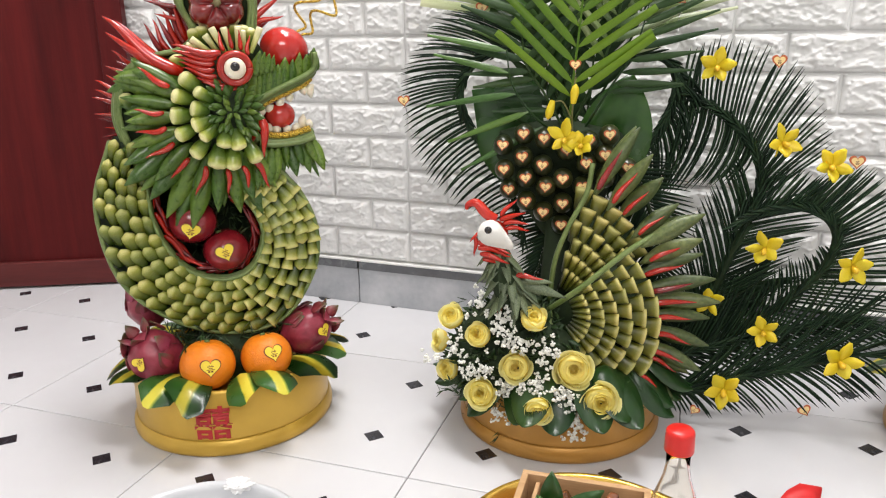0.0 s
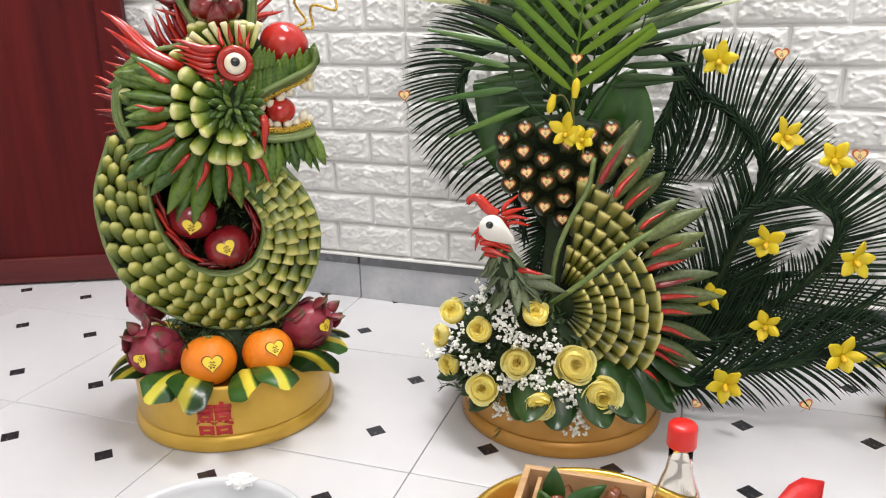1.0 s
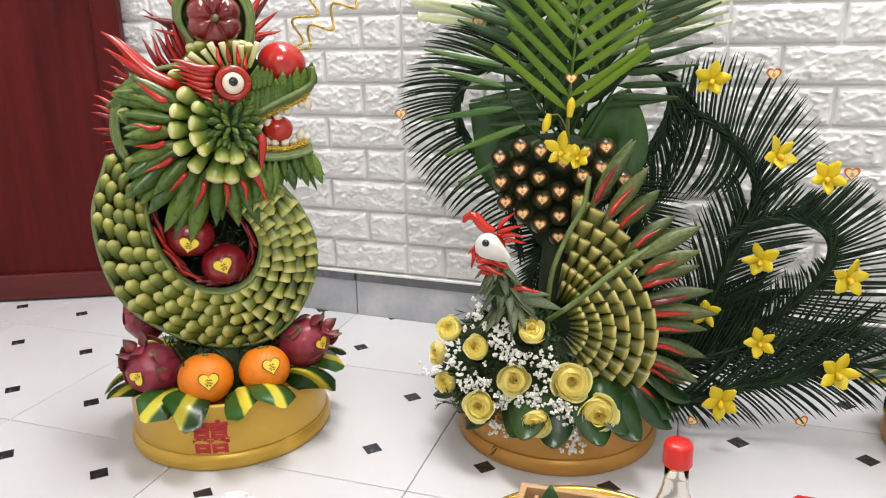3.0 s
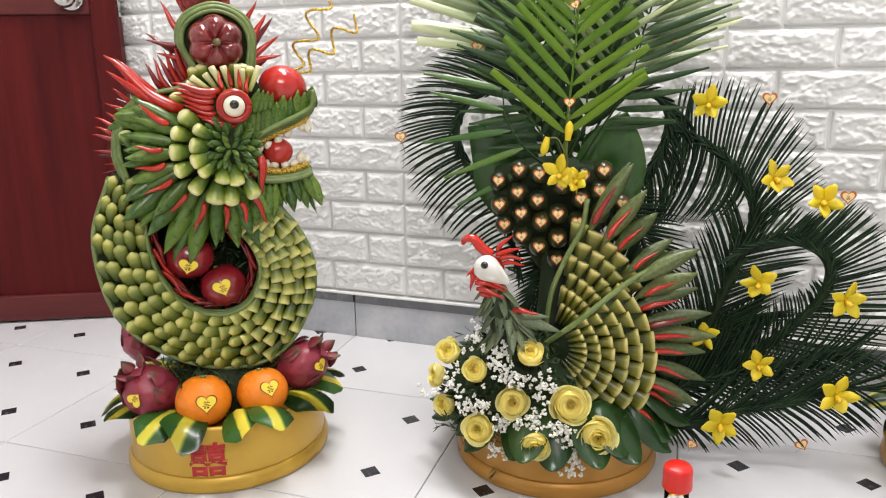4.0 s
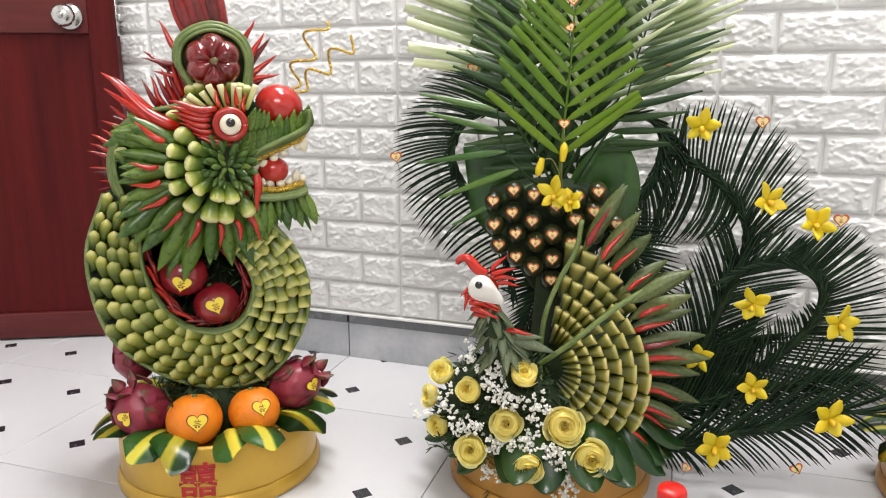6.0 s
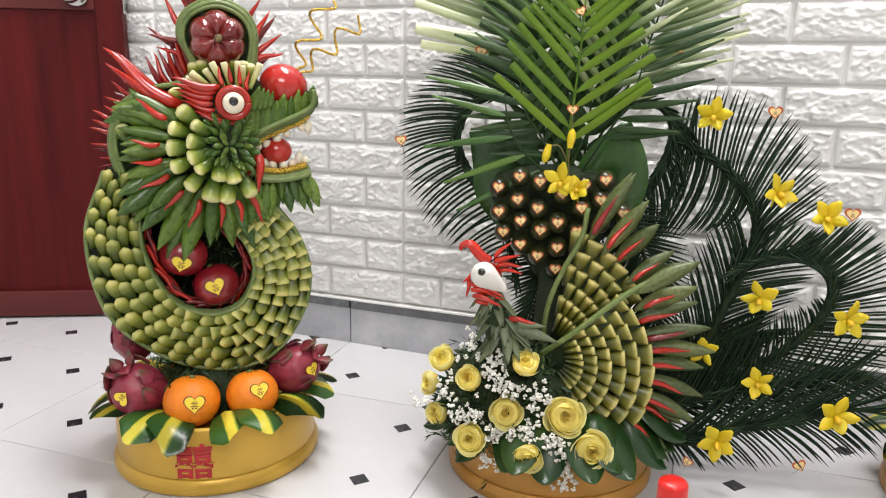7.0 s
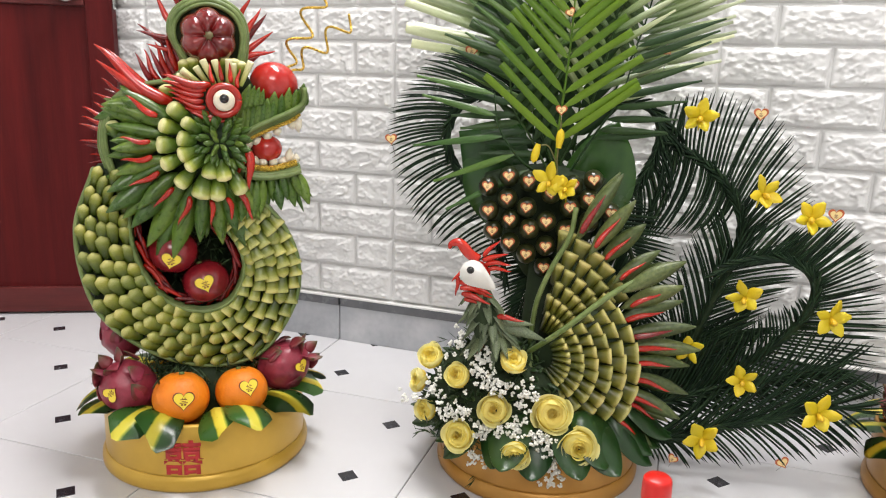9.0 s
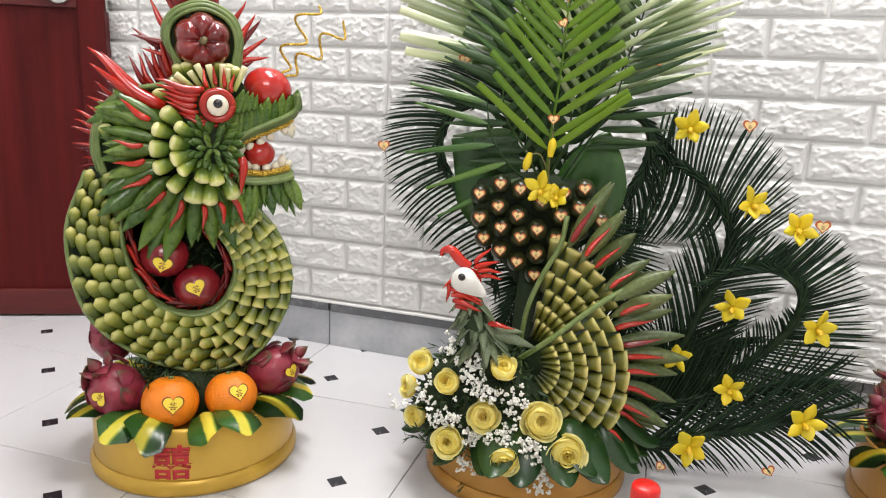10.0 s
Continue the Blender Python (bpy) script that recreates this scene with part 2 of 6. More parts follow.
CHILI_DARK = mat("dark_red_chili", (0.09, 0.004, 0.006), 0.22, scale=20, col2=(0.26, 0.010, 0.008), rand=0.3, coat=0.4, hue=0.0)
PEPPER = mat("dark_red_bell_pepper", (0.10, 0.004, 0.005), 0.16, scale=18, col2=(0.22, 0.010, 0.008), coat=0.6, rvar=0.04)
TOMATO = mat("red_tomato", (0.42, 0.012, 0.010), 0.16, scale=12, col2=(0.58, 0.04, 0.025), coat=0.5, rvar=0.04)
APPLE = mat("dark_red_apple", (0.15, 0.004, 0.010), 0.22, scale=30, col2=(0.34, 0.02, 0.028), coat=0.4)
ORANGE = mat("orange_peel", (0.78, 0.19, 0.006), 0.36, scale=14, col2=(0.90, 0.26, 0.012), bump=0.55, bscale=420, sub=0.05)
PITAYA = mat("dragon_fruit_skin", (0.16, 0.014, 0.026), 0.34, scale=26, col2=(0.36, 0.045, 0.075), bump=0.25, bscale=60)
PITAYA_TIP = gmat("dragon_fruit_bract", [(0.0, (0.26, 0.025, 0.05)), (0.55, (0.20, 0.035, 0.04)), (0.92, (0.09, 0.075, 0.03))], 0.45, rand=0.2)
CREAM = mat("cream_garlic", (0.80, 0.74, 0.58), 0.3, scale=40, var=0.08, coat=0.2, sub=0.1)
WHITE = mat("white_radish", (0.80, 0.79, 0.74), 0.35, scale=40, var=0.05)
BLACK = mat("black_bead", (0.012, 0.012, 0.013), 0.12, var=0.1, coat=0.5)
PALE_GREEN = gmat("pale_cucumber_slice", [(0.0, (0.28, 0.36, 0.06)), (0.5, (0.58, 0.60, 0.22)), (0.95, (0.78, 0.75, 0.45))], 0.35, rand=0.1)
GLITTER = mat("gold_glitter", (0.42, 0.24, 0.02), 0.28, metal=0.8, scale=400, col2=(0.95, 0.66, 0.12), bump=1.0, bscale=900)
STICK_RED = mat("orange_red_sticker_edge", (0.50, 0.11, 0.03), 0.4, var=0.1, scale=80)
STICK_YELLOW = mat("yellow_sticker", (0.86, 0.66, 0.06), 0.4, var=0.06, scale=60)
STICK_CREAM = mat("cream_sticker", (0.85, 0.66, 0.30), 0.4, var=0.06, scale=60)
STICK_INK = mat("sticker_ink", (0.16, 0.025, 0.012), 0.45, var=0.2, scale=90)
RED_PRINT = mat("red_print", (0.45, 0.018, 0.022), 0.42, var=0.12, scale=60)
VARIEGATED = gmat("variegated_leaf", [(0.0, (0.03, 0.10, 0.014)), (0.38, (0.035, 0.12, 0.016)), (0.42, (0.66, 0.56, 0.05)), (0.62, (0.72, 0.62, 0.07)), (0.66, (0.30, 0.36, 0.04)), (0.70, (0.03, 0.10, 0.014)), (0.95, (0.014, 0.05, 0.01))], 0.3, axis="Y", rand=0.12, jitter=0.06, coat=0.2)
NEEDLE = mat("fern_green", (0.012, 0.032, 0.008), 0.5, scale=60, col2=(0.035, 0.075, 0.018), island=0.35)

# ---- shared pieces ----
FRONT = Vector((0, -1, 0))


def frame_m(o, x, n, sx=1.0, sy=1.0, sz=1.0):
    """A pose at o with its X along x and its Z near n, scaled."""
    x = Vector(x).normalized()
    y = Vector(n).cross(x).normalized()
    z = x.cross(y)
    m = Matrix((x * sx, y * sy, z * sz)).transposed().to_4x4()
    m.translation = Vector(o)
    return m


def mesh_of(name, bm, material, flat=False):
    bmesh.ops.recalc_face_normals(bm, faces=bm.faces)
    for f in bm.faces:
        f.smooth = not flat
    me = bpy.data.meshes.new(name)
    bm.to_mesh(me)
    bm.free()
    me.materials.append(material)
    return me


def bullet(tip=0.75, cut=False, w=0.5, h=0.32, n=7, seg=10):
    """A unit scale along +X: fat rounded or flatly cut end at x = 1, thin root at 0, rising towards the end."""
    bm = bmesh.new()
    rings = []
    for i in range(n + 1):
        t = i / n
        if cut:
            r = 0.62 + 0.38 * t
        else:
            r = (0.6 + 0.4 * min(1, t / 0.5)) if t < tip else math.sqrt(max(0.0, 1 - ((t - tip) / (1.0001 - tip)) ** 2))
        r = max(r, 0.12)
        rings.append([bm.verts.new((t, w * r * math.cos(a), h * (0.30 * t + r * math.sin(a)))) for a in [2 * math.pi * k / seg for k in range(seg)]])
    if cut:
        rings.append([bm.verts.new((1.03, v.co.y * 0.86, 0.3 * h + (v.co.z - 0.3 * h) * 0.82)) for v in rings[-1]])
    for a, b in zip(rings, rings[1:]):
        for k in range(seg):
            bm.faces.new((a[k], a[(k + 1) % seg], b[(k + 1) % seg], b[k]))
    bm.faces.new(rings[-1])
    return bm


def chili_bm(seed):
    r = random.Random(seed)
    bend, wob = r.uniform(-0.16, 0.16), r.uniform(-0.07, 0.07)
    pts = [(t, wob * math.sin(t * 5), bend * t * t + 0.05 * math.sin(3.1 * t)) for t in [k / 9 for k in range(10)]]
    rad = [0.05, 0.085, 0.09, 0.086, 0.078, 0.068, 0.056, 0.042, 0.026, 0.007]
    return tube(bmesh.new(), pts, rad, 8, up=(0, 0, 1))


CHILIS = [mesh_of("chili", chili_bm(k), CHILI) for k in range(4)]
CHILIS_DARK = [mesh_of("chili", chili_bm(10 + k), CHILI_DARK) for k in range(4)]
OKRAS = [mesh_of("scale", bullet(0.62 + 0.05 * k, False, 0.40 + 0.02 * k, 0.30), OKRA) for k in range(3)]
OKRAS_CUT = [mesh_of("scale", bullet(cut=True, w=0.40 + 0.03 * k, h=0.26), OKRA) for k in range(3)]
CUTS = [mesh_of("cut_okra", bullet(0.76 + 0.03 * k, False, w=0.25 + 0.02 * k, h=0.25, n=16, seg=18), CUT_OKRA) for k in range(3)]


def blade_me(name, material, w, bend, fold, belly=0.4, n=7, thick=0.02):
    return mesh_of(name, blade(bmesh.new(), (0, 0, 0), (1, 0, 0), w, (0, 0, 1), bend, fold, n, thick, belly), material)


PEPPER_LEAVES = [blade_me("leaf", LEAF, 0.24 + 0.03 * k, 0.10 * (k - 1), -0.45, 0.45, thick=0.03) for k in range(3)]
SERRATED = [blade_me("leaf", LEAF, 0.48 + 0.08 * k, 0.02, -0.2, 0.24 + 0.04 * k, 7, 0.03) for k in range(2)]
SMALL_TIPS = [blade_me("tip", LEAF_SMALL, 0.50 + 0.08 * k, 0.14, -0.45, 0.4, 5, 0.05) for k in range(2)]


def heart_bm(size, thick):
    bm = bmesh.new()
    lo, hi = [], []
    for k in range(28):
        a = 2 * math.pi * k / 28
        x = 16 * math.sin(a) ** 3 / 34
        y = (13 * math.cos(a) - 5 * math.cos(2 * a) - 2 * math.cos(3 * a) - math.cos(4 * a)) / 34 + 0.07
        lo.append(bm.verts.new((x * size, y * size, 0)))
        hi.append(bm.verts.new((x * size, y * size, thick)))
    bm.faces.new(hi)
    bm.faces.new(list(reversed(lo)))
    for k in range(28):
        q = (k + 1) % 28
        bm.faces.new((lo[q], lo[k], hi[k], hi[q]))
    return bm


def ink_bm(size):
    """The unreadable printed sign of a sticker: plain bars."""
    bm = bmesh.new()
    for x0, x1, y0, y1 in ((-0.2, 0.2, 0.14, 0.19), (-0.12, 0.12, 0.04, 0.08), (-0.24, 0.24, -0.06, -0.01), (-0.15, -0.03, -0.2, -0.1), (0.03, 0.15, -0.2, -0.1), (-0.1, -0.06, 0.2, 0.28), (0.06, 0.1, 0.2, 0.28)):
        box(bm, x0 * size, x1 * size, y0 * size, y1 * size, 0, 0.0004)
    return bm


HEART_EDGE = mesh_of("sticker", heart_bm(1.0, 0.03), STICK_INK, True)
HEART_YELLOW = mesh_of("print", heart_bm(0.90, 0.036), STICK_YELLOW, True)
HEART_RED = mesh_of("sticker", heart_bm(1.0, 0.03), STICK_RED, True)
HEART_CREAM = mesh_of("print", heart_bm(0.74, 0.04), STICK_CREAM, True)
INK_ME = mesh_of("ink_mark", ink_bm(0.72), STICK_INK, True)


def heart_sticker(parent, o, n, size, red=False, tilt=0.0):
    """A heart sticker facing n under parent, standing upright."""
    n = Vector(n).normalized()
    side = Vector((0, 0, 1)).cross(n).normalized()
    up = n.cross(side)
    x = side * math.cos(tilt) + up * math.sin(tilt)
    st = share("sticker", HEART_RED if red else HEART_EDGE, parent, frame_m(o, x, n, size, size, size))
    tagged(st, "heart-shaped sticker with unreadable print")
    pr = share("print", HEART_CREAM if red else HEART_YELLOW, st, pose(0, 0, 0.002))
    share("ink_mark", INK_ME, st, pose(0, -0.02, 0.0425 if red else 0.0385) @ Matrix.Diagonal((0.72 if red else 1, 0.72 if red else 1, 8, 1)))
    return st


def slab(outline, y0, y1, bev=0.006):
    """A plate in the XZ plane between two depths, with softened edges."""
    bm = bmesh.new()
    a = [bm.verts.new((p[0], y0, p[1])) for p in outline]
    f = bm.faces.new(a)
    r = bmesh.ops.extrude_face_region(bm, geom=[f])
    vs = [g for g in r["geom"] if isinstance(g, bmesh.types.BMVert)]
    bmesh.ops.translate(bm, verts=vs, vec=(0, y1 - y0, 0))
    bmesh.ops.recalc_face_normals(bm, faces=bm.faces)
    return bm


# ---- gold tray with double-joy sign ----
DRM = pose(-0.39, 1.245, 0, 0, 0, 17.4)
PHM = pose(0.205, 1.21, 0, 0, 0, -9.6)
TRAY_TOP = 0.096


def gold_tray(m, material, label, sign_at=None):
    t = thing("gold_tray", m, label, "tray", "gold offering trays")
    part("wall", lathe(bmesh.new(), [(0.0, 0.0277), (0.1700, 0.0277), (0.1703, 0.030), (0.1690, 0.110), (0.1680, 0.1145), (0.1655, 0.1155), (0.1630, 0.1145), (0.1620, TRAY_TOP + 0.002), (0.1600, TRAY_TOP), (0.0, TRAY_TOP)], 96), material, t)
    part("foot_rim", lathe(bmesh.new(), [(0.0, 0.001), (0.174, 0.001), (0.1765, 0.004), (0.1772, 0.010), (0.1762, 0.017), (0.1742, 0.022), (0.1722, 0.0255), (0.1708, 0.0275), (0.0, 0.0275)], 96), material, t, "rounded gold foot rim")
    if sign_at is not None:
        c = bpy.data.curves.new("sign_text", "FONT")
        c.body, c.offset = "\u56cd", 0.02
        txt = new("sign_text", c)
        bpy.context.view_layer.update()
        flat_me = bpy.data.meshes.new_from_object(txt.evaluated_get(bpy.context.evaluated_depsgraph_get()))
        bpy.data.objects.remove(txt)
        bm = bmesh.new()
        bm.from_mesh(flat_me)
        bpy.data.meshes.remove(flat_me)
        for k in range(1, 12):
            bmesh.ops.bisect_plane(bm, geom=bm.verts[:] + bm.edges[:] + bm.faces[:], plane_co=(k / 12, 0, 0), plane_no=(1, 0, 0))
        ex = bmesh.ops.extrude_face_region(bm, geom=bm.faces[:])
        for v in [g for g in ex["geom"] if isinstance(g, bmesh.types.BMVert)]:
            v.co.z = 1.0
        for v in bm.verts:
            a, rr = sign_at + (v.co.x - 0.5) * 0.062 / 0.170, 0.1690 + 0.0020 * v.co.z
            v.co = (rr * math.cos(a), rr * math.sin(a), 0.032 + (v.co.y + 0.08) * 0.062)
        part("sign", bm, RED_PRINT, t, "red printed double-joy sign", flat=True)
    return t


gold_tray(DRM, GOLD, "round gold lacquered tray with red double-joy sign on the tiles", radians(-90 - 14))

# ---- dragon-shaped carving ----
dragon = thing("fruit_carving", DRM @ pose(0, 0, 0), "dragon-shaped carving of okra scales, chilies and green peppers", "fruit carving")
rnd = random.Random(11)
OUT = spline([(-0.150, 0, 0.510), (-0.183, 0, 0.41), (-0.163, 0, 0.286), (-0.092, 0, 0.209), (0.001, 0, 0.171), (0.093, 0, 0.186), (0.151, 0, 0.266), (0.161, 0, 0.342), (0.137, 0, 0.410), (0.085, 0, 0.470)], 121)
INN = spline([(-0.085, 0, 0.500), (-0.104, 0, 0.43), (-0.095, 0, 0.356), (-0.059, 0, 0.294), (-0.002, 0, 0.268), (0.047, 0, 0.284), (0.070, 0, 0.336), (0.058, 0, 0.385), (0.02, 0, 0.43), (-0.01, 0, 0.45)], 121)


def ring_slab(y0, y1):
    bm = bmesh.new()
    cols = []
    for o, i in zip(OUT, INN):
        cols.append([bm.verts.new(p) for p in ((o.x, y0 + 0.008, o.z), (o.x, y1, o.z), (i.x, y1, i.z), (i.x, y0 + 0.008, i.z), ((o.x + i.x) / 2, y0, (o.z + i.z) / 2))])
    for a, b in zip(cols, cols[1:]):
        for k, q in ((0, 1), (1, 2), (2, 3), (3, 4), (4, 0)):
            bm.faces.new((a[k], a[q], b[q], b[k]))
    bm.faces.new(cols[0])
    bm.faces.new(list(reversed(cols[-1])))
    bmesh.ops.recalc_face_normals(bm, faces=bm.faces)
    return bm


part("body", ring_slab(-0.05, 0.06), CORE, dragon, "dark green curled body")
for line, dx in ((OUT, 1), (INN, -1)):
    for yy, r in ((-0.058, 0.0034), (-0.048, 0.0036), (-0.038, 0.0036)):
        part("rope", tube(bmesh.new(), [p + Vector((0, yy, 0)) for p in line[::2]], r, 8), ROPE, dragon, "green string bean edging")
ROWS = 28
for k in range(ROWS):
    s = (k + 0.5) / ROWS * 120
    for j in range(5):
        s2 = min(119.0, s + (0.5 * 120 / ROWS if j % 2 else 0) + rnd.uniform(-0.5, 0.5))
        i0 = int(s2)
        f = (j + 0.5) / 5 + rnd.uniform(-0.02, 0.02)
        o = OUT[i0].lerp(INN[i0], f)
        nx = OUT[min(120, i0 + 3)].lerp(INN[min(120, i0 + 3)], f)
        d = (o - nx).normalized()
        width = (OUT[i0] - INN[i0]).length / 5 * 1.22
        ln = rnd.uniform(0.036, 0.041) if k < 12 else rnd.uniform(0.033, 0.038)
        cut = 0.32 * ROWS < k and rnd.random() < (0.15 if k < 14 else 0.8)
        n = (FRONT + d * 0.10 + Vector((rnd.uniform(-.12, .12), 0, rnd.uniform(-.12, .12)))).normalized()
        y = -0.051 - 0.008 * math.sin(math.pi * f)
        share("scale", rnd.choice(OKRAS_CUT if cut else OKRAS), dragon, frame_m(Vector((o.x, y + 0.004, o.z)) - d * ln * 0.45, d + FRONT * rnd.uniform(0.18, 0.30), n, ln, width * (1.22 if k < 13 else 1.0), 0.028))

# head core and rim
HEAD_OUT = [(p.x, p.z) for p in spline([(-0.125, 0, 0.50), (-0.135, 0, 0.55), (-0.122, 0, 0.600), (-0.088, 0, 0.633), (-0.033, 0, 0.646), (-0.006, 0, 0.668), (-0.026, 0, 0.715), (-0.014, 0, 0.750), (0.027, 0, 0.768), (0.067, 0, 0.754), (0.083, 0, 0.722), (0.078, 0, 0.67)], 60)]
LIP_UP = [(0.074, 0.499), (0.063, 0.519), (0.062, 0.538), (0.072, 0.556), (0.094, 0.571), (0.122, 0.584), (0.152, 0.597), (0.169, 0.608), (0.174, 0.621), (0.173, 0.636)]
LIP_LOW = [(0.076, 0.501), (0.096, 0.496), (0.123, 0.497), (0.150, 0.501), (0.166, 0.507)]
JAW = [(0.10, 0.63)] + LIP_UP[::-1] + LIP_LOW + [(0.150, 0.478), (0.09, 0.455), (0.04, 0.45), (-0.05, 0.45)]
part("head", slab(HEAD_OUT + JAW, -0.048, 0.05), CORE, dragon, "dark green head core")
part("mouth", slab([(0.068, 0.558), (0.126, 0.556), (0.122, 0.486), (0.064, 0.489)], 0.012, 0.03), CHILI_DARK, dragon, "dark red inside of the mouth")
for q, yy, r in ((0.0, -0.052, 0.0042), (0.0, -0.043, 0.0042), (-0.006, -0.054, 0.0036), (0.006, -0.040, 0.0036)):
    pts = [Vector((x, yy, z)) for x, z in HEAD_OUT]
    cen = Vector((0.02, yy, 0.66))
    pts = [p + (p - cen).normalized() * q for p in pts]
    part("rope", tube(bmesh.new(), pts, r, 8), ROPE, dragon)

# crest pepper with lobes


def lobed(c, rx, ry, rz, lobes, depth, dent=0.25):
    """A bell pepper seen from its top: lobes round the y axis, dented at the stalk."""
    bm = bmesh.new()
    rings, seg, n = [], 84, 14
    for i in range(n + 1):
        ph = math.pi * i / n
        ring = []
        for k in range(seg):
            a = 2 * math.pi * k / seg
            lob = 1 - depth * (1 - abs(math.sin(a * lobes / 2)) ** 0.8)
            r = math.sin(ph) ** 0.75 * lob if 0 < i < n else 0.01
            yy = -math.cos(ph) * (1 - dent * math.exp(-(r / 0.35) ** 2) * 1.6)
            ring.append(bm.verts.new((c[0] + rx * r * math.cos(a), c[1] + ry * yy * (1 - 1.6 * (1 - lob)), c[2] + rz * r * math.sin(a))))
        rings.append(ring)
    for a, b in zip(rings, rings[1:]):
        for k in range(seg):
            bm.faces.new((a[k], a[(k + 1) % seg], b[(k + 1) % seg], b[k]))
    return bm


pep = part("bell_pepper", lobed((0.028, -0.058, 0.713), 0.044, 0.036, 0.044, 6, 0.12), PEPPER, dragon, "glossy dark red bell pepper")
part("stalk", tube(bmesh.new(), [(0.028, -0.070, 0.713), (0.029, -0.082, 0.714), (0.030, -0.089, 0.715)], [0.014, 0.0060, 0.0050], 7), RACHIS_DRY, pep, "green pepper stalk")
for k in range(7):
    share("cut_okra", CUTS[k % 3], dragon, frame_m((-0.008 + 0.014 * k, -0.052, 0.662 - 0.004 * abs(k - 3)), (rnd.uniform(-.15, .15), -0.3, 1), FRONT, 0.030, 0.036, 0.03))


def chili(o, d, ln, dark=False, fat=1.0, n=FRONT, parent=None):
    d = Vector(d).normalized()
    nn = Vector(n) if abs(Vector(n).normalized().dot(d)) < 0.95 else Vector((0, 0, 1))
    return share("chili", rnd.choice(CHILIS_DARK if dark else CHILIS), parent or dragon, frame_m(o, d, nn, ln, ln * fat, ln * fat * rnd.choice((-1, 1))))


# crest chilies, back chilies, horns
for k in range(13):
    f = k / 12
    a = radians(128 - 70 * f)
    o = Vector((0.027 + 0.052 * math.cos(a), 0.012 - 0.028 * (k % 2), 0.716 + 0.050 * math.sin(a)))
    chili(o, (-0.30 + 0.22 * f, 0.0, 1.0), 0.135 + 0.03 * math.sin(math.pi * f), k % 2 == 1, 0.72)
for x, z, dx, dz, ln in ((-0.03, 0.70, -0.8, 0.5, 0.055), (-0.025, 0.69, -1, 0.25, 0.04), (0.084, 0.71, 0.5, 1, 0.06), (0.083, 0.69, 0.9, 0.7, 0.06), (0.08, 0.68, 1.0, 0.35, 0.055),
                         (-0.02, 0.725, -0.6, 1, 0.06), (0.078, 0.735, 0.35, 1, 0.05), (0.082, 0.70, 0.7, 1.0, 0.07), (-0.028, 0.71, -0.9, 0.15, 0.05), (0.085, 0.67, 1, 0.8, 0.045)):
    chili((x, rnd.uniform(-.03, .01), z), (dx, 0, dz), ln, rnd.random() < 0.55)
for k in range(9):
    f = k / 8
    p = HEAD_OUT[int(19 + 8 * f)]
    chili((p[0], -0.02, p[1]), (-0.55 + 0.25 * f, 0, 1), 0.052 + 0.02 * f, k % 2 == 0)
for k in range(13):
    f = k / 12
    p = HEAD_OUT[int(2 + 15 * f)]
    chili((p[0] + 0.006, rnd.uniform(-0.03, 0.01), p[1]), (-1, 0, -0.15 + 0.95 * f + rnd.uniform(-.1, .1)), rnd.uniform(0.030, 0.046), rnd.random() < 0.3, 1.05)
for o, t in (((-0.030, -0.062, 0.612), (-0.133, -0.062, 0.684)), ((-0.045, -0.055, 0.618), (-0.118, -0.05, 0.683)), ((-0.060, -0.058, 0.615), (-0.128, -0.058, 0.668))):
    chili(o, Vector(t) - Vector(o), (Vector(t) - Vector(o)).length * 1.08, False, 0.95)


def pleaf(o, t, meshes=PEPPER_LEAVES, wide=1.0, n=FRONT, name="leaf"):
    o, t = Vector(o), Vector(t)
    ln = (t - o).length
    return share(name, rnd.choice(meshes), dragon, frame_m(o, t - o, n, ln, ln * wide, ln))


# mane: three layers of pepper leaves round the cheek
C = Vector((0.022, 0, 0.548))
for k in range(19):
    f = k / 18
    a = radians(146 + 146 * f + rnd.uniform(-3, 3))
    d = Vector((math.cos(a), 0, math.sin(a)))
    r0, r1 = 0.075, (0.184 if f > 0.4 else 0.156) + 0.012 * math.sin(7 * f * 3) - (0.022 if f > 0.75 else 0)
    pleaf(C + d * r0 + Vector((0, -0.066, 0)), C + d * r1 + Vector((0, -0.056 - 0.02 * math.sin(math.pi * f), -0.004)), wide=1.0)
for k in range(13):
    f = k / 12
    a = radians(142 + 158 * f + rnd.uniform(-4, 4))
    d = Vector((math.cos(a), 0, math.sin(a)))
    pleaf(C + d * 0.065 + Vector((0, -0.078, 0)), C + d * (0.146 + rnd.uniform(-.008, .008)) + Vector((0, -0.078, -0.003)), wide=1.0)
for k in range(9):
    f = k / 8
    a = radians(154 + 150 * f + rnd.uniform(-6, 6))
    d = Vector((math.cos(a), 0, math.sin(a)))
    chili(C + d * 0.086 + Vector((0, -0.090, 0)), d + Vector((rnd.uniform(-.12, .12), 0.02, 0)), rnd.uniform(0.042, 0.054), False, 1.15)
C2 = Vector((0.029, 0, 0.551))
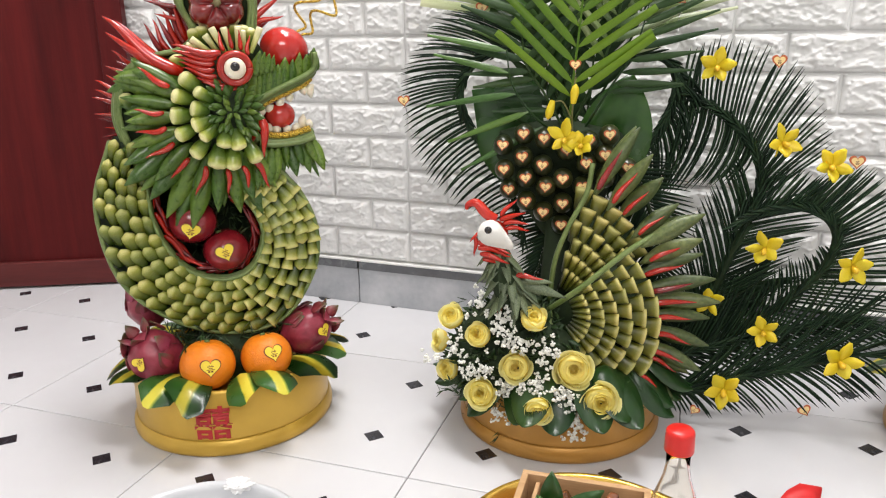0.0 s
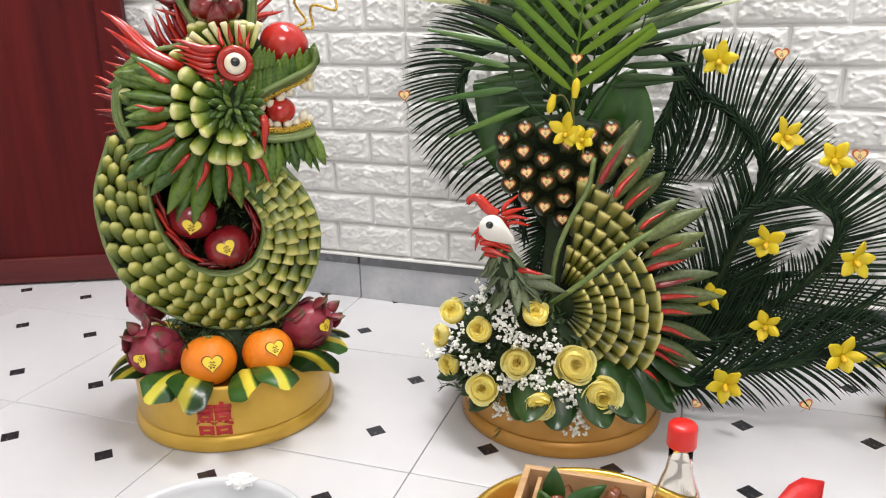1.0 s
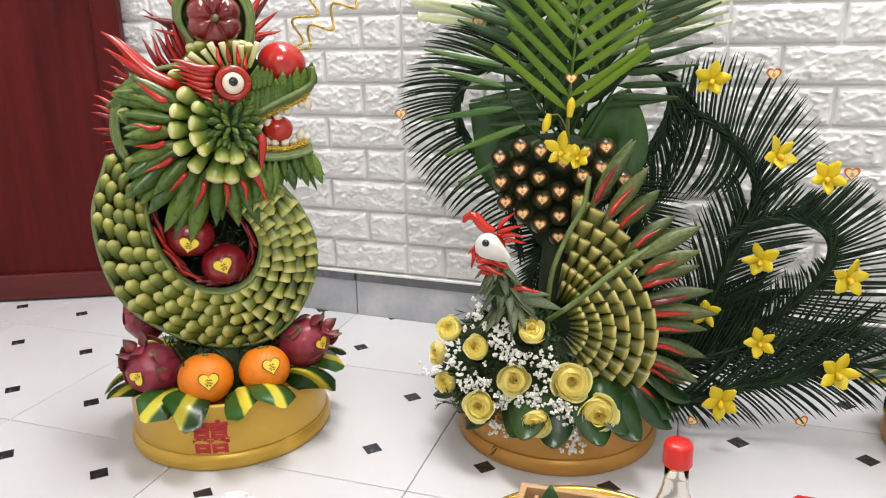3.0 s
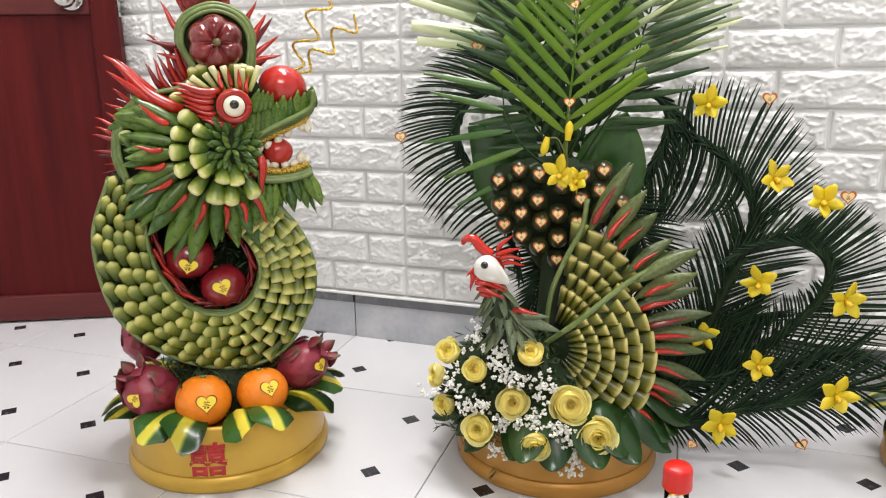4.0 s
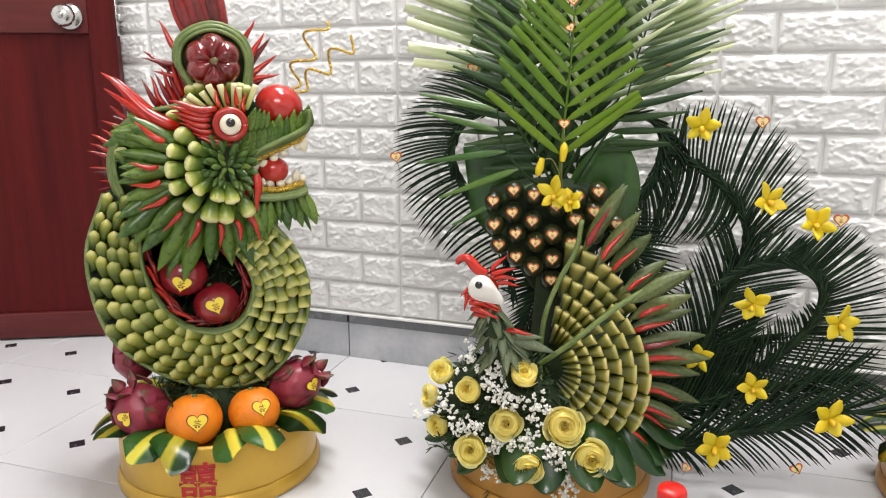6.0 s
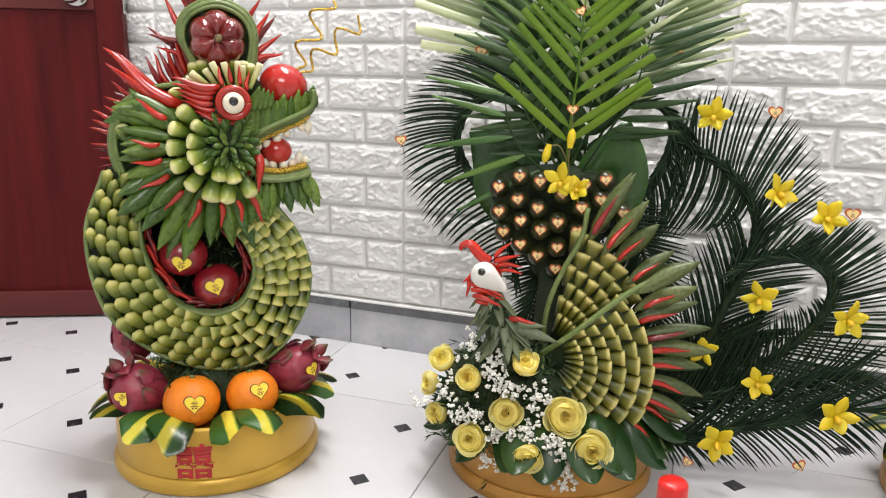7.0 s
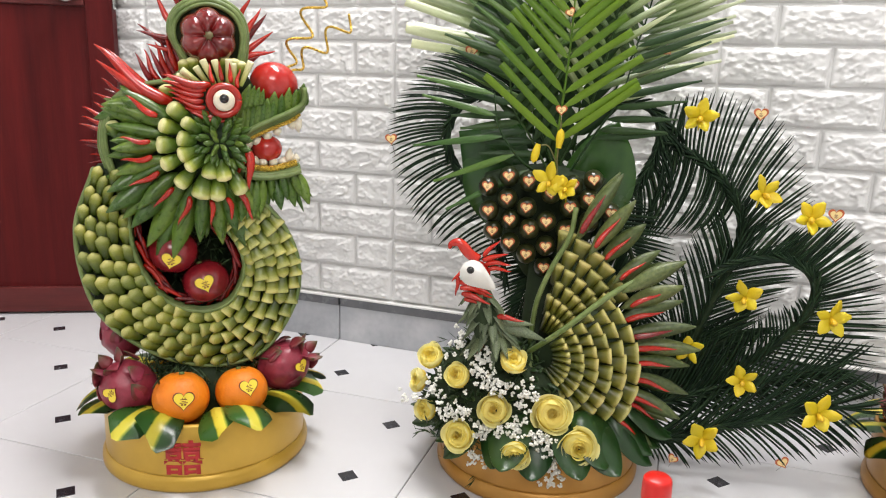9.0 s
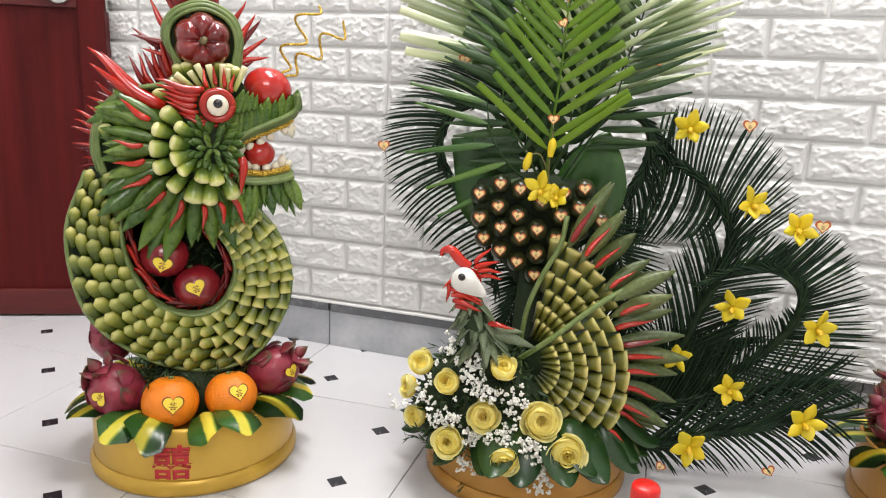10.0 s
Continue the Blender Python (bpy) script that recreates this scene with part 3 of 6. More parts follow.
for a0, a1, cnt, r, ln, wd, y in ((133, 300, 8, 0.049, 0.038, 0.048, -0.090), (140, 287, 6, 0.028, 0.032, 0.045, -0.098)):
    for k in range(cnt):
        a = radians(a0 + (a1 - a0) * k / (cnt - 1) + rnd.uniform(-3, 3))
        d = Vector((math.cos(a), 0, math.sin(a)))
        wk = wd * rnd.uniform(0.88, 1.1)
        share("cut_okra", CUTS[k % 3], dragon, frame_m(C2 + d * (r + rnd.uniform(-.003, .003)) + Vector((0, y, 0)), d + Vector((rnd.uniform(-.22, .22), -0.26, rnd.uniform(-.15, .15))), FRONT, ln * rnd.uniform(0.92, 1.1), wk, wk))
part("cheek", [bm_ for bm_ in [bmesh.new()] if ball(bm_, Matrix.LocRotScale((0.024, -0.045, 0.550), None, (0.048, 0.040, 0.066)), 24, 16)][0], CORE, dragon, "dark green cheek")
for ring, (r, cnt, ln) in enumerate(((0.042, 16, 0.020), (0.034, 14, 0.020), (0.026, 11, 0.019), (0.018, 8, 0.018), (0.010, 6, 0.016), (0.002, 4, 0.013))):
    for k in range(cnt):
        a = 2 * math.pi * (k + 0.5 * (ring % 2)) / cnt + rnd.uniform(-.08, .08)
        d = Vector((math.cos(a), 0, math.sin(a)))
        c2 = Vector((0.037, -0.099 - 0.0030 * ring, 0.553))
        pleaf(c2 + d * r * 0.8, c2 + d * (r * 0.8 + ln * rnd.uniform(0.85, 1.15)) + Vector((0, -0.005, 0)), SMALL_TIPS, 1.0, name="tip")
for k in range(12):
    f = k / 11
    o = Vector((0.052 + 0.020 * math.sin(3 * f), -0.094, 0.505 + 0.085 * f))
    pleaf(o, o + Vector((0.012 - 0.022 * f, -0.004, 0.014 + 0.006 * f)), SMALL_TIPS, 1.0, name="tip")
# cheek leaves behind the eye
for k in range(5):
    pleaf((-0.010 - 0.016 * k, -0.066, 0.585 + 0.006 * k), (-0.088 - 0.014 * k, -0.064, 0.602 + 0.020 * k - 0.006 * k * k), wide=1.3)
for k in range(5):
    share("cut_okra", CUTS[k % 3], dragon, frame_m((-0.112 + 0.020 * k, -0.052, 0.555 + 0.018 * k - 0.001 * k * k), (-0.3, -0.1, 1), FRONT, 0.03, 0.04, 0.03))

# eye and brow
eye = part("eye", lathe(bmesh.new(), [(0, 0.010), (0.010, 0.009), (0.0158, 0.005), (0.0166, 0.0), (0, 0)], 32, frame_m((0.046, -0.110, 0.618), (1, 0, 0), FRONT)), CREAM, dragon, "cream white eye disc")
part("pupil", lathe(bmesh.new(), [(0, 0.0052), (0.0045, 0.0045), (0.0068, 0.002), (0.007, 0), (0, 0)], 24, frame_m((0.046, -0.119, 0.621), (1, 0, 0), FRONT)), BLACK, eye, "black bead pupil")
part("eye_ring", tube(bmesh.new(), [(0.046 + 0.0212 * math.cos(a), -0.108, 0.618 + 0.0212 * math.sin(a)) for a in [2 * math.pi * k / 40 for k in range(41)]], 0.0060, 10), CHILI, dragon, "glossy red chili ring")
for k in range(9):
    f = k / 8
    a = radians(128 + 150 * f)
    s = Vector((0.046 + 0.030 * math.cos(a), -0.100, 0.618 + 0.030 * math.sin(a)))
    e = Vector((-0.042 + 0.050 * f ** 2, -0.094, 0.650 - 0.062 * f))
    chili(s, e - s, (e - s).length, False, 1.05 if k < 8 else 0.8)
for k in range(4):
    a = radians(118 - 26 * k)
    s = Vector((0.046 + 0.029 * math.cos(a), -0.100, 0.618 + 0.029 * math.sin(a)))
    chili(s, (-0.25 + 0.1 * k, 0, 1), 0.030, False, 1.3)
for k in range(8):
    a = radians(165 - 14 * k)
    d = Vector((math.cos(a) * 0.9, -0.2, abs(math.sin(a)) + 0.25))
    share("slice", mesh_of("slice", bullet(cut=True, w=0.15, h=0.12), PALE_GREEN) if k == 0 else bpy.data.meshes["slice"], dragon, frame_m((0.006 + 0.0095 * k, -0.082 - 0.004 * (k % 2), 0.640), d + Vector((rnd.uniform(-.2, .2), 0, 0)), FRONT, rnd.uniform(0.028, 0.042), 0.036, 0.04))

# snout, lips, teeth, tongue
part("nose", [b for b in [bmesh.new()] if ball(b, Matrix.LocRotScale((0.130, -0.026, 0.643), Euler((0, 0.3, 0)), (0.040, 0.036, 0.036)), 28, 18)][0], TOMATO, dragon, "glossy red tomato nose")
for k in range(8):
    f = k / 7
    pleaf(Vector((0.083, -0.058, 0.558)).lerp(Vector((0.17, -0.058, 0.606)), f), Vector((0.092, -0.062, 0.614)).lerp(Vector((0.174, -0.062, 0.639)), f) + Vector((0, 0, 0.007 * (k % 2))), SERRATED, wide=1.0)
for k in range(7):
    f = k / 6
    pleaf(Vector((0.069, -0.066, 0.559)).lerp(Vector((0.119, -0.066, 0.581)), f), Vector((0.077, -0.07, 0.61)).lerp(Vector((0.125, -0.07, 0.617)), f), SERRATED, wide=0.9)
for k in range(4):
    f = k / 3
    pleaf(Vector((0.076, -0.072, 0.603)).lerp(Vector((0.102, -0.072, 0.609)), f), Vector((0.088, -0.074, 0.643)).lerp(Vector((0.109, -0.074, 0.636)), f), SERRATED, wide=0.9)
for nm, pts in (("upper", LIP_UP), ("lower", LIP_LOW)):
    for dy, off in ((-0.060, 0.0), (-0.050, 0.004), (-0.068, 0.003), (-0.054, -0.005)):
        part("lip", tube(bmesh.new(), spline([(x, dy, z + off * (1 if nm == "upper" else -1)) for x, z in pts], 28), 0.0048, 8), ROPE, dragon, "green string bean lip")
part("gold_trim", tube(bmesh.new(), spline([(0.084, -0.054, 0.555), (0.101, -0.054, 0.564), (0.127, -0.054, 0.575), (0.153, -0.054, 0.586), (0.167, -0.054, 0.597)], 24), 0.0042, 8), GLITTER, dragon, "gold glitter wire")
part("gold_trim", tube(bmesh.new(), spline([(0.082, -0.056, 0.511), (0.101, -0.056, 0.507), (0.126, -0.056, 0.507), (0.161, -0.056, 0.516)], 24), 0.0055, 8), GLITTER, dragon, "gold glitter wire")
for x, z, dz, ln in ((0.084, 0.549, -1, 0.011), (0.098, 0.555, -1, 0.013), (0.115, 0.563, -1, 0.013), (0.131, 0.570, -1, 0.010), (0.165, 0.587, -1, 0.022), (0.155, 0.584, -1, 0.014),
                     (0.081, 0.516, 1, 0.014), (0.094, 0.514, 1, 0.012), (0.107, 0.512, 1, 0.011), (0.124, 0.511, 1, 0.011), (0.139, 0.513, 1, 0.012), (0.150, 0.517, 1, 0.022), (0.160, 0.518, 1, 0.012)):
    part("tooth", tube(bmesh.new(), [(x, -0.045, z), (x, -0.047, z + dz * ln * 0.6), (x + 0.002, -0.046, z + dz * ln)], [0.008, 0.007, 0.0015], 8), CREAM, dragon, "cream garlic tooth")
part("tongue", [b for b in [bmesh.new()] if ball(b, Matrix.LocRotScale((0.115, -0.036, 0.538), None, (0.025, 0.024, 0.022)), 24, 16)][0], TOMATO, dragon, "red cherry tomato")
chili((0.079, -0.098, 0.542), (0.05, -0.05, -1), 0.062, False, 1.35)
chili((0.075, -0.07, 0.53), (-0.35, -0.05, -1), 0.040, False, 1.3)
# beard
for k in range(11):
    f = k / 10
    pleaf((0.070 + 0.092 * f, -0.052 - 0.012 * (k % 2), 0.497 + 0.004 * f), (0.062 + 0.118 * f, -0.060, 0.425 + 0.020 * f + 0.014 * (k % 2)), wide=1.15)
for k in range(7):
    f = k / 6
    pleaf((0.045 + 0.060 * f, -0.07, 0.490), (0.035 + 0.062 * f, -0.074, 0.412 + 0.02 * f), wide=1.1)
for k in range(3):
    pleaf((0.155, -0.04, 0.495 - 0.008 * k), (0.188 - 0.008 * k, -0.05, 0.455 - 0.012 * k), wide=0.6)


def curl(p0, p1, r, turns):
    """A curly wire from p0 to p1."""
    p0, p1 = Vector(p0), Vector(p1)
    d = (p1 - p0).normalized()
    s = d.cross(FRONT).normalized()
    pts = []
    for k in range(70):
        t = k / 69
        a = 2 * math.pi * turns * t
        pts.append(p0.lerp(p1, t) + s * (r * math.sin(a) * min(1, t * 6)) + FRONT * (r * 0.6 * math.cos(a)))
    return tube(bmesh.new(), pts, 0.0021, 6)


part("whisker", curl((0.150, -0.02, 0.668), (0.208, -0.02, 0.787), 0.017, 2.4), GLITTER, dragon, "curly gold tinsel wire")
part("whisker", curl((0.158, -0.03, 0.665), (0.264, -0.02, 0.755), 0.015, 2.6), GLITTER, dragon, "curly gold tinsel wire")

# red chili lining of the curl
for k in range(46):
    f = (k + 0.5) / 46
    i = int(10 + 100 * f)
    p, q = INN[i], INN[min(120, i + 4)]
    cen = Vector((-0.015, 0, 0.37))
    t = (q - p).normalized()
    inw = (cen - p).normalized()
    chili(p + inw * rnd.uniform(0.006, 0.013) + Vector((0, rnd.uniform(-0.046, -0.005), 0)) - t * 0.02, t + inw * 0.12, rnd.uniform(0.05, 0.062), rnd.random() < 0.6, 0.8)


def fern(count, centre, spread, ln, seed, y_bias=-0.3, limit=0.12):
    """A tuft of fine fern needles."""
    r = random.Random(seed)
    bm = bmesh.new()
    for _ in range(count):
        o = Vector(centre) + Vector([r.gauss(0, s) for s in spread])
        if (o.x - centre[0]) ** 2 + (o.y - centre[1]) ** 2 > limit ** 2:
            continue
        d = Vector((r.uniform(-1, 1), r.uniform(-1, 0.4) + y_bias, r.uniform(-0.7, 1))).normalized()
        for k in range(5):
            s = Vector((r.uniform(-1, 1), r.uniform(-1, 1), r.uniform(-1, 1)))
            b = o + d * ln * 0.15 * k
            blade(bm, b, b + (d + s * 0.7).normalized() * ln * 0.6, 0.0032, s, 0.1, 0, 2, 0.0004)
    return bm


lining = tagged(part("fern_lining", fern(110, (-0.015, 0.02, 0.36), (0.045, 0.012, 0.05), 0.04, 3), NEEDLE, None), "dark green fern tufts filling the curled carving", "fern", kind="stuff")
lining.matrix_basis = DRM
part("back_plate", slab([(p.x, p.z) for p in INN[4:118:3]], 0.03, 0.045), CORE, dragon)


def round_fruit(name, m, r, material, label, cat, group, stickers=(), squash=0.95, dent=0.12):
    t = thing(name, m, label, cat, group)
    bm = bmesh.new()
    prof = []
    for k in range(21):
        a = math.pi * k / 20
        rr = r * math.sin(a)
        prof.append((rr if 0 < k < 20 else 0.0, -r * squash * math.cos(a) * (1 - dent * math.exp(-(rr / (0.3 * r)) ** 2))))
    part("skin", lathe(bm, prof, 40), material, t)
    part("stem_end", lathe(bmesh.new(), [(0, r * 0.93), (0.004, r * 0.92), (0.005, r * 0.84), (0, r * 0.80)], 10), ROPE, t, "small dry stem end")
    for n, s in stickers:
        n = Vector(n).normalized()
        heart_sticker(t, n * (r * 0.995), n, s)
    return t


round_fruit("pomegranate", DRM @ pose(-0.042, -0.026, 0.368, 8, 14, 0), 0.040, APPLE, "dark red glossy fruit with yellow heart sticker inside the carving", "fruit", "red fruits", [((-0.02, -1, -0.12), 0.036)])
round_fruit("pomegranate", DRM @ pose(0.008, -0.028, 0.312, -6, -18, 0), 0.039, APPLE, "dark red glossy fruit with yellow heart sticker inside the carving", "fruit", "red fruits", [((0.0, -1, 0.02), 0.036)])
round_fruit("orange", DRM @ pose(-0.040, -0.112, 0.141, -10, 6, 12), 0.045, ORANGE, "ripe orange with yellow heart sticker on the gold tray", "orange", "oranges", [((-0.12, -1, 0.06), 0.036)])
round_fruit("orange", DRM @ pose(0.056, -0.106, 0.140, -14, -8, -10), 0.043, ORANGE, "ripe orange with yellow heart sticker on the gold tray", "orange", "oranges", [((0.50, -1, 0.18), 0.034)])


def pitaya(m, r, label, sticker=None):
    t = thing("dragon_fruit", m, label, "dragon fruit", "dragon fruits")
    bm = bmesh.new()
    ball(bm, Matrix.Diagonal((r * 1.12, r, r, 1)), 36, 24)
    for v in bm.verts:
        v.co *= 0.97 + 0.07 * noise.noise(v.co * 55) + 0.03 * abs(noise.noise(v.co * 130))
    part("skin", bm, PITAYA, t)
    me = bpy.data.meshes.get("bract") or mesh_of("bract", blade(bmesh.new(), (0, 0, 0), (1, 0, 0), 1.1, (0, 0, 1), 0.30, 0.25, 6, 0.05, 0.3), PITAYA_TIP)
    q = random.Random(r)
    sn = (m.to_3x3().inverted() @ (DRM.to_3x3() @ Vector(sticker))).normalized() if sticker else Vector((0, 0, 9))
    for k in range(22):
        th, ph = q.uniform(0, 6.28), q.uniform(-0.9, 0.9)
        n = Vector((math.sin(ph), math.cos(ph) * math.cos(th), math.cos(ph) * math.sin(th)))
        if sticker and n.dot(sn) > 0.55:
            continue
        share("bract", me, t, frame_m(Vector((n.x * r * 1.10, n.y * r * 0.985, n.z * r * 0.985)), Vector((1, 0, 0)) - n * 0.5, n, r * 0.68, r * 0.55, r * 0.6))
    for k in range(5):
        a = 2 * math.pi * k / 5
        share("bract", me, t, frame_m((r * 1.02, r * 0.25 * math.cos(a), r * 0.25 * math.sin(a)), (1, 0.5 * math.cos(a), 0.5 * math.sin(a)), (0, math.cos(a), math.sin(a)), r * 0.6, r * 0.45, r * 0.4))
    if sticker:
        n = (m.to_3x3().inverted() @ (DRM.to_3x3() @ Vector(sticker))).normalized()
        st = heart_sticker(t, Vector((n.x * r * 1.12, n.y * r, n.z * r)) * 1.0, n, 0.030)
    return t


pitaya(DRM @ pose(-0.122, -0.060, 0.146, 0, -120, 30), 0.045, "deep pink dragon fruit with dry green bract tips", (-0.55, -1, 0.15))
pitaya(DRM @ pose(-0.135, 0.035, 0.205, 0, -100, 0), 0.036, "deep pink dragon fruit resting behind the others")
pitaya(DRM @ pose(0.132, -0.050, 0.156, 0, -35, -25), 0.044, "deep pink dragon fruit with dry green bract tips", (0.65, -1, 0.15))
pitaya(DRM @ pose(0.06, 0.07, 0.142, 0, -35, 60), 0.042, "deep pink dragon fruit resting behind the others")
moss = tagged(part("fern_bed", fern(420, (0, 0.0, 0.135), (0.075, 0.040, 0.022), 0.042, 5), NEEDLE, None), "dark green fern bed on the gold tray", "fern", kind="stuff")
moss.matrix_basis = DRM
stand = tagged(part("foam_block", lathe(bmesh.new(), [(0, TRAY_TOP + 0.001), (0.09, TRAY_TOP + 0.001), (0.07, 0.14), (0.055, 0.178), (0, 0.18)], 40), CORE, None), "dark green floral foam block on the tray", "foam block")
stand.matrix_basis = DRM

# variegated leaf collar


def cut_leaf(w, ln, droop, skew):
    """A cut strip of broad leaf along +X, nearly flat, ending in a slanted point."""
    bm = bmesh.new()
    nx, ny = 9, 8
    top = []
    for i in range(nx + 1):
        t = i / nx
        row = []
        for j in range(ny + 1):
            v = j / ny * 2 - 1
            reach = 1 - 0.30 * abs(v - skew) ** 1.2
            x = t * reach
            row.append(bm.verts.new((x * ln, v * w * 0.5 * (0.62 + 0.38 * math.sin(math.pi * 0.55 * t)), -droop * x ** 3 * ln - 0.10 * w * abs(v))))
        top.append(row)
    fs = [bm.faces.new((a[j], b[j], b[j + 1], a[j + 1])) for a, b in zip(top, top[1:]) for j in range(ny)]
    bmesh.ops.solidify(bm, geom=fs, thickness=0.0008)
    return bm


COLLAR = [mesh_of("leaf", cut_leaf(0.066 + 0.006 * k, 0.078, 0.26 + 0.12 * k, (-0.35, 0.1, 0.4)[k]), VARIEGATED) for k in range(3)]
collar = thing("leaf_collar", DRM, "green leaves with yellow stripes round the tray's rim", "leaves")
for k in range(16):
    a = 2 * math.pi * k / 16 + rnd.uniform(-0.10, 0.10)
    d = Vector((math.cos(a), math.sin(a), rnd.uniform(-0.02, 0.14)))
    share("leaf", COLLAR[k % 3], collar, frame_m((0.136 * math.cos(a), 0.136 * math.sin(a), 0.1275 + 0.004 * (k % 2)), d, (rnd.uniform(-.25, .25), rnd.uniform(-.25, .25), 1)))

# ---- phoenix-shaped carving with palms and flowers ----
gold_tray(PHM, GOLD_DARK, "round gold lacquered tray under flowers and palm fronds")
GREY_LEAF = mat("grey_green_leaf", (0.045, 0.075, 0.016), 0.36, scale=16, col2=(0.15, 0.18, 0.055), rand=0.25, bump=0.15)
PINE_LEAF = mat("pineapple_leaf", (0.05, 0.075, 0.035), 0.45, scale=30, col2=(0.17, 0.21, 0.11), rand=0.25)
PALM_BRIGHT = mat("bright_palm_leaf", (0.085, 0.19, 0.005), 0.36, scale=14, col2=(0.19, 0.33, 0.012), rand=0.18, stretch=(1, 6, 1))
# pale green, with the glare from above painted in as whitening towards the tips
PALM_PALE_GLARE = gmat("pale_palm_leaf_glare", [(0.0, (0.05, 0.11, 0.025)), (0.28, (0.20, 0.30, 0.10)), (0.65, (0.48, 0.56, 0.30)), (0.95, (0.66, 0.71, 0.46))], 0.28, rand=0.3, spec=0.7)
PALM_DEEP = mat("deep_palm_leaf", (0.012, 0.040, 0.007), 0.34, scale=18, col2=(0.035, 0.09, 0.016), rand=0.3)
PALM_DARK = mat("dark_palm_leaf", (0.010, 0.034, 0.007), 0.42, scale=18, col2=(0.03, 0.075, 0.014), rand=0.3, spec=0.3)
PALM_MID = mat("mid_palm_leaf", (0.030, 0.090, 0.010), 0.33, scale=18, col2=(0.085, 0.18, 0.03), rand=0.3)
CYCAD = mat("cycad_needle", (0.008, 0.021, 0.010), 0.55, scale=30, col2=(0.018, 0.042, 0.017), island=0.4, spec=0.18)
CYCAD_STEM = mat("cycad_stem", (0.008, 0.020, 0.008), 0.6, scale=60, col2=(0.022, 0.036, 0.012), spec=0.2, bump=0.3)
RACHIS = mat("frond_stem", (0.09, 0.095, 0.02), 0.45, scale=60, col2=(0.2, 0.17, 0.05))
BROAD = mat("broad_dark_leaf", (0.014, 0.055, 0.008), 0.27, scale=9, col2=(0.042, 0.12, 0.018), rand=0.25, bump=0.1, bscale=30)
SKIRT_LEAF = mat("dark_collar_leaf", (0.008, 0.032, 0.006), 0.32, scale=9, col2=(0.024, 0.072, 0.012), rand=0.3, bump=0.1, bscale=30)
NUT = mat("betel_nut_skin", (0.013, 0.020, 0.006), 0.3, scale=40, col2=(0.040, 0.044, 0.012), rand=0.3, coat=0.2)
ROSE = gmat("yellow_rose_petal", [(0.0, (0.86, 0.72, 0.10)), (0.50, (0.97, 0.89, 0.34)), (0.95, (0.98, 0.93, 0.48))], 0.55, axis="Z", rand=0.06, bump=0.12, bscale=90)
ROSE_IN = gmat("rose_heart_petal", [(0.0, (0.84, 0.52, 0.03)), (0.6, (0.95, 0.76, 0.11)), (0.95, (0.98, 0.89, 0.30))], 0.55, axis="Z", rand=0.06, bump=0.1)
ORCHID = mat("yellow_orchid_petal", (0.80, 0.58, 0.010), 0.42, scale=40, col2=(0.90, 0.74, 0.04), rand=0.08, sub=0.1)
ORCHID_LIP = mat("orchid_lip", (0.62, 0.36, 0.01), 0.45, scale=60, col2=(0.74, 0.48, 0.02))
BUDS = mat("white_tiny_flower", (0.82, 0.82, 0.76), 0.6, var=0.08, scale=120, island=0.06)

def petal_glow(m, share_):
    """Thin petals let light through."""
    n, li = m.node_tree.nodes, m.node_tree.links
    b = n["Principled BSDF"]
    tr, mx = n.new("ShaderNodeBsdfTranslucent"), n.new("ShaderNodeMixShader")
    li.new(b.inputs["Base Color"].links[0].from_socket, tr.inputs[0])
    mx.inputs[0].default_value = share_
    li.new(b.outputs[0], mx.inputs[1]), li.new(tr.outputs[0], mx.inputs[2])
    li.new(mx.outputs[0], n["Material Output"].inputs[0])


petal_glow(ROSE, 0.38), petal_glow(ROSE_IN, 0.30), petal_glow(ORCHID, 0.2)
petal_glow(PALM_PALE_GLARE, 0.25), petal_glow(PALM_BRIGHT, 0.25)

phoenix = thing("fruit_carving", PHM, "phoenix-shaped carving with okra wing scales, chilies and leaves", "fruit carving")
rnd = random.Random(23)
A = Vector((-0.012, 0, 0.232))
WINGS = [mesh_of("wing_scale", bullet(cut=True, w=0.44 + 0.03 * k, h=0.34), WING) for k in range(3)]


def wing(a0, a1, cols, rings, r0, r1a, r1b, y, bulge):
    for i in range(rings):
        for j in range(cols + (i % 2)):
            f = (j + (0.5 if i % 2 == 0 else 0.0)) / cols
            a = radians(a0 + (a1 - a0) * min(1, max(0, f)) + rnd.uniform(-1, 1))
            R = r1a + (r1b - r1a) * f
            d = Vector((math.cos(a), 0, math.sin(a)))
            step = (R - r0) / rings
            r = r0 + step * i
            w = (r + step) * radians(abs(a1 - a0)) / cols * 1.08
            t = (r / R)
            yy = y - bulge * math.sin(math.pi * min(1, 0.15 + 0.75 * t)) * (0.6 + 0.4 * math.sin(math.pi * f))
            n = (FRONT - d * 0.16 + Vector((rnd.uniform(-.06, .06), 0, rnd.uniform(-.06, .06)))).normalized()
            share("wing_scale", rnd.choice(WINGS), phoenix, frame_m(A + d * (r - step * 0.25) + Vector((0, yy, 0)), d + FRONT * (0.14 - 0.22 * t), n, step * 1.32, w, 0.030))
    pts = [A + Vector((math.cos(radians(a0 + (a1 - a0) * k / 16)) * (r1a + (r1b - r1a) * k / 16), 0, math.sin(radians(a0 + (a1 - a0) * k / 16)) * (r1a + (r1b - r1a) * k / 16))) for k in range(17)]
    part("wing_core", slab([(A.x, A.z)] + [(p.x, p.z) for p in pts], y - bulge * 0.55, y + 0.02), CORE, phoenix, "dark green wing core")


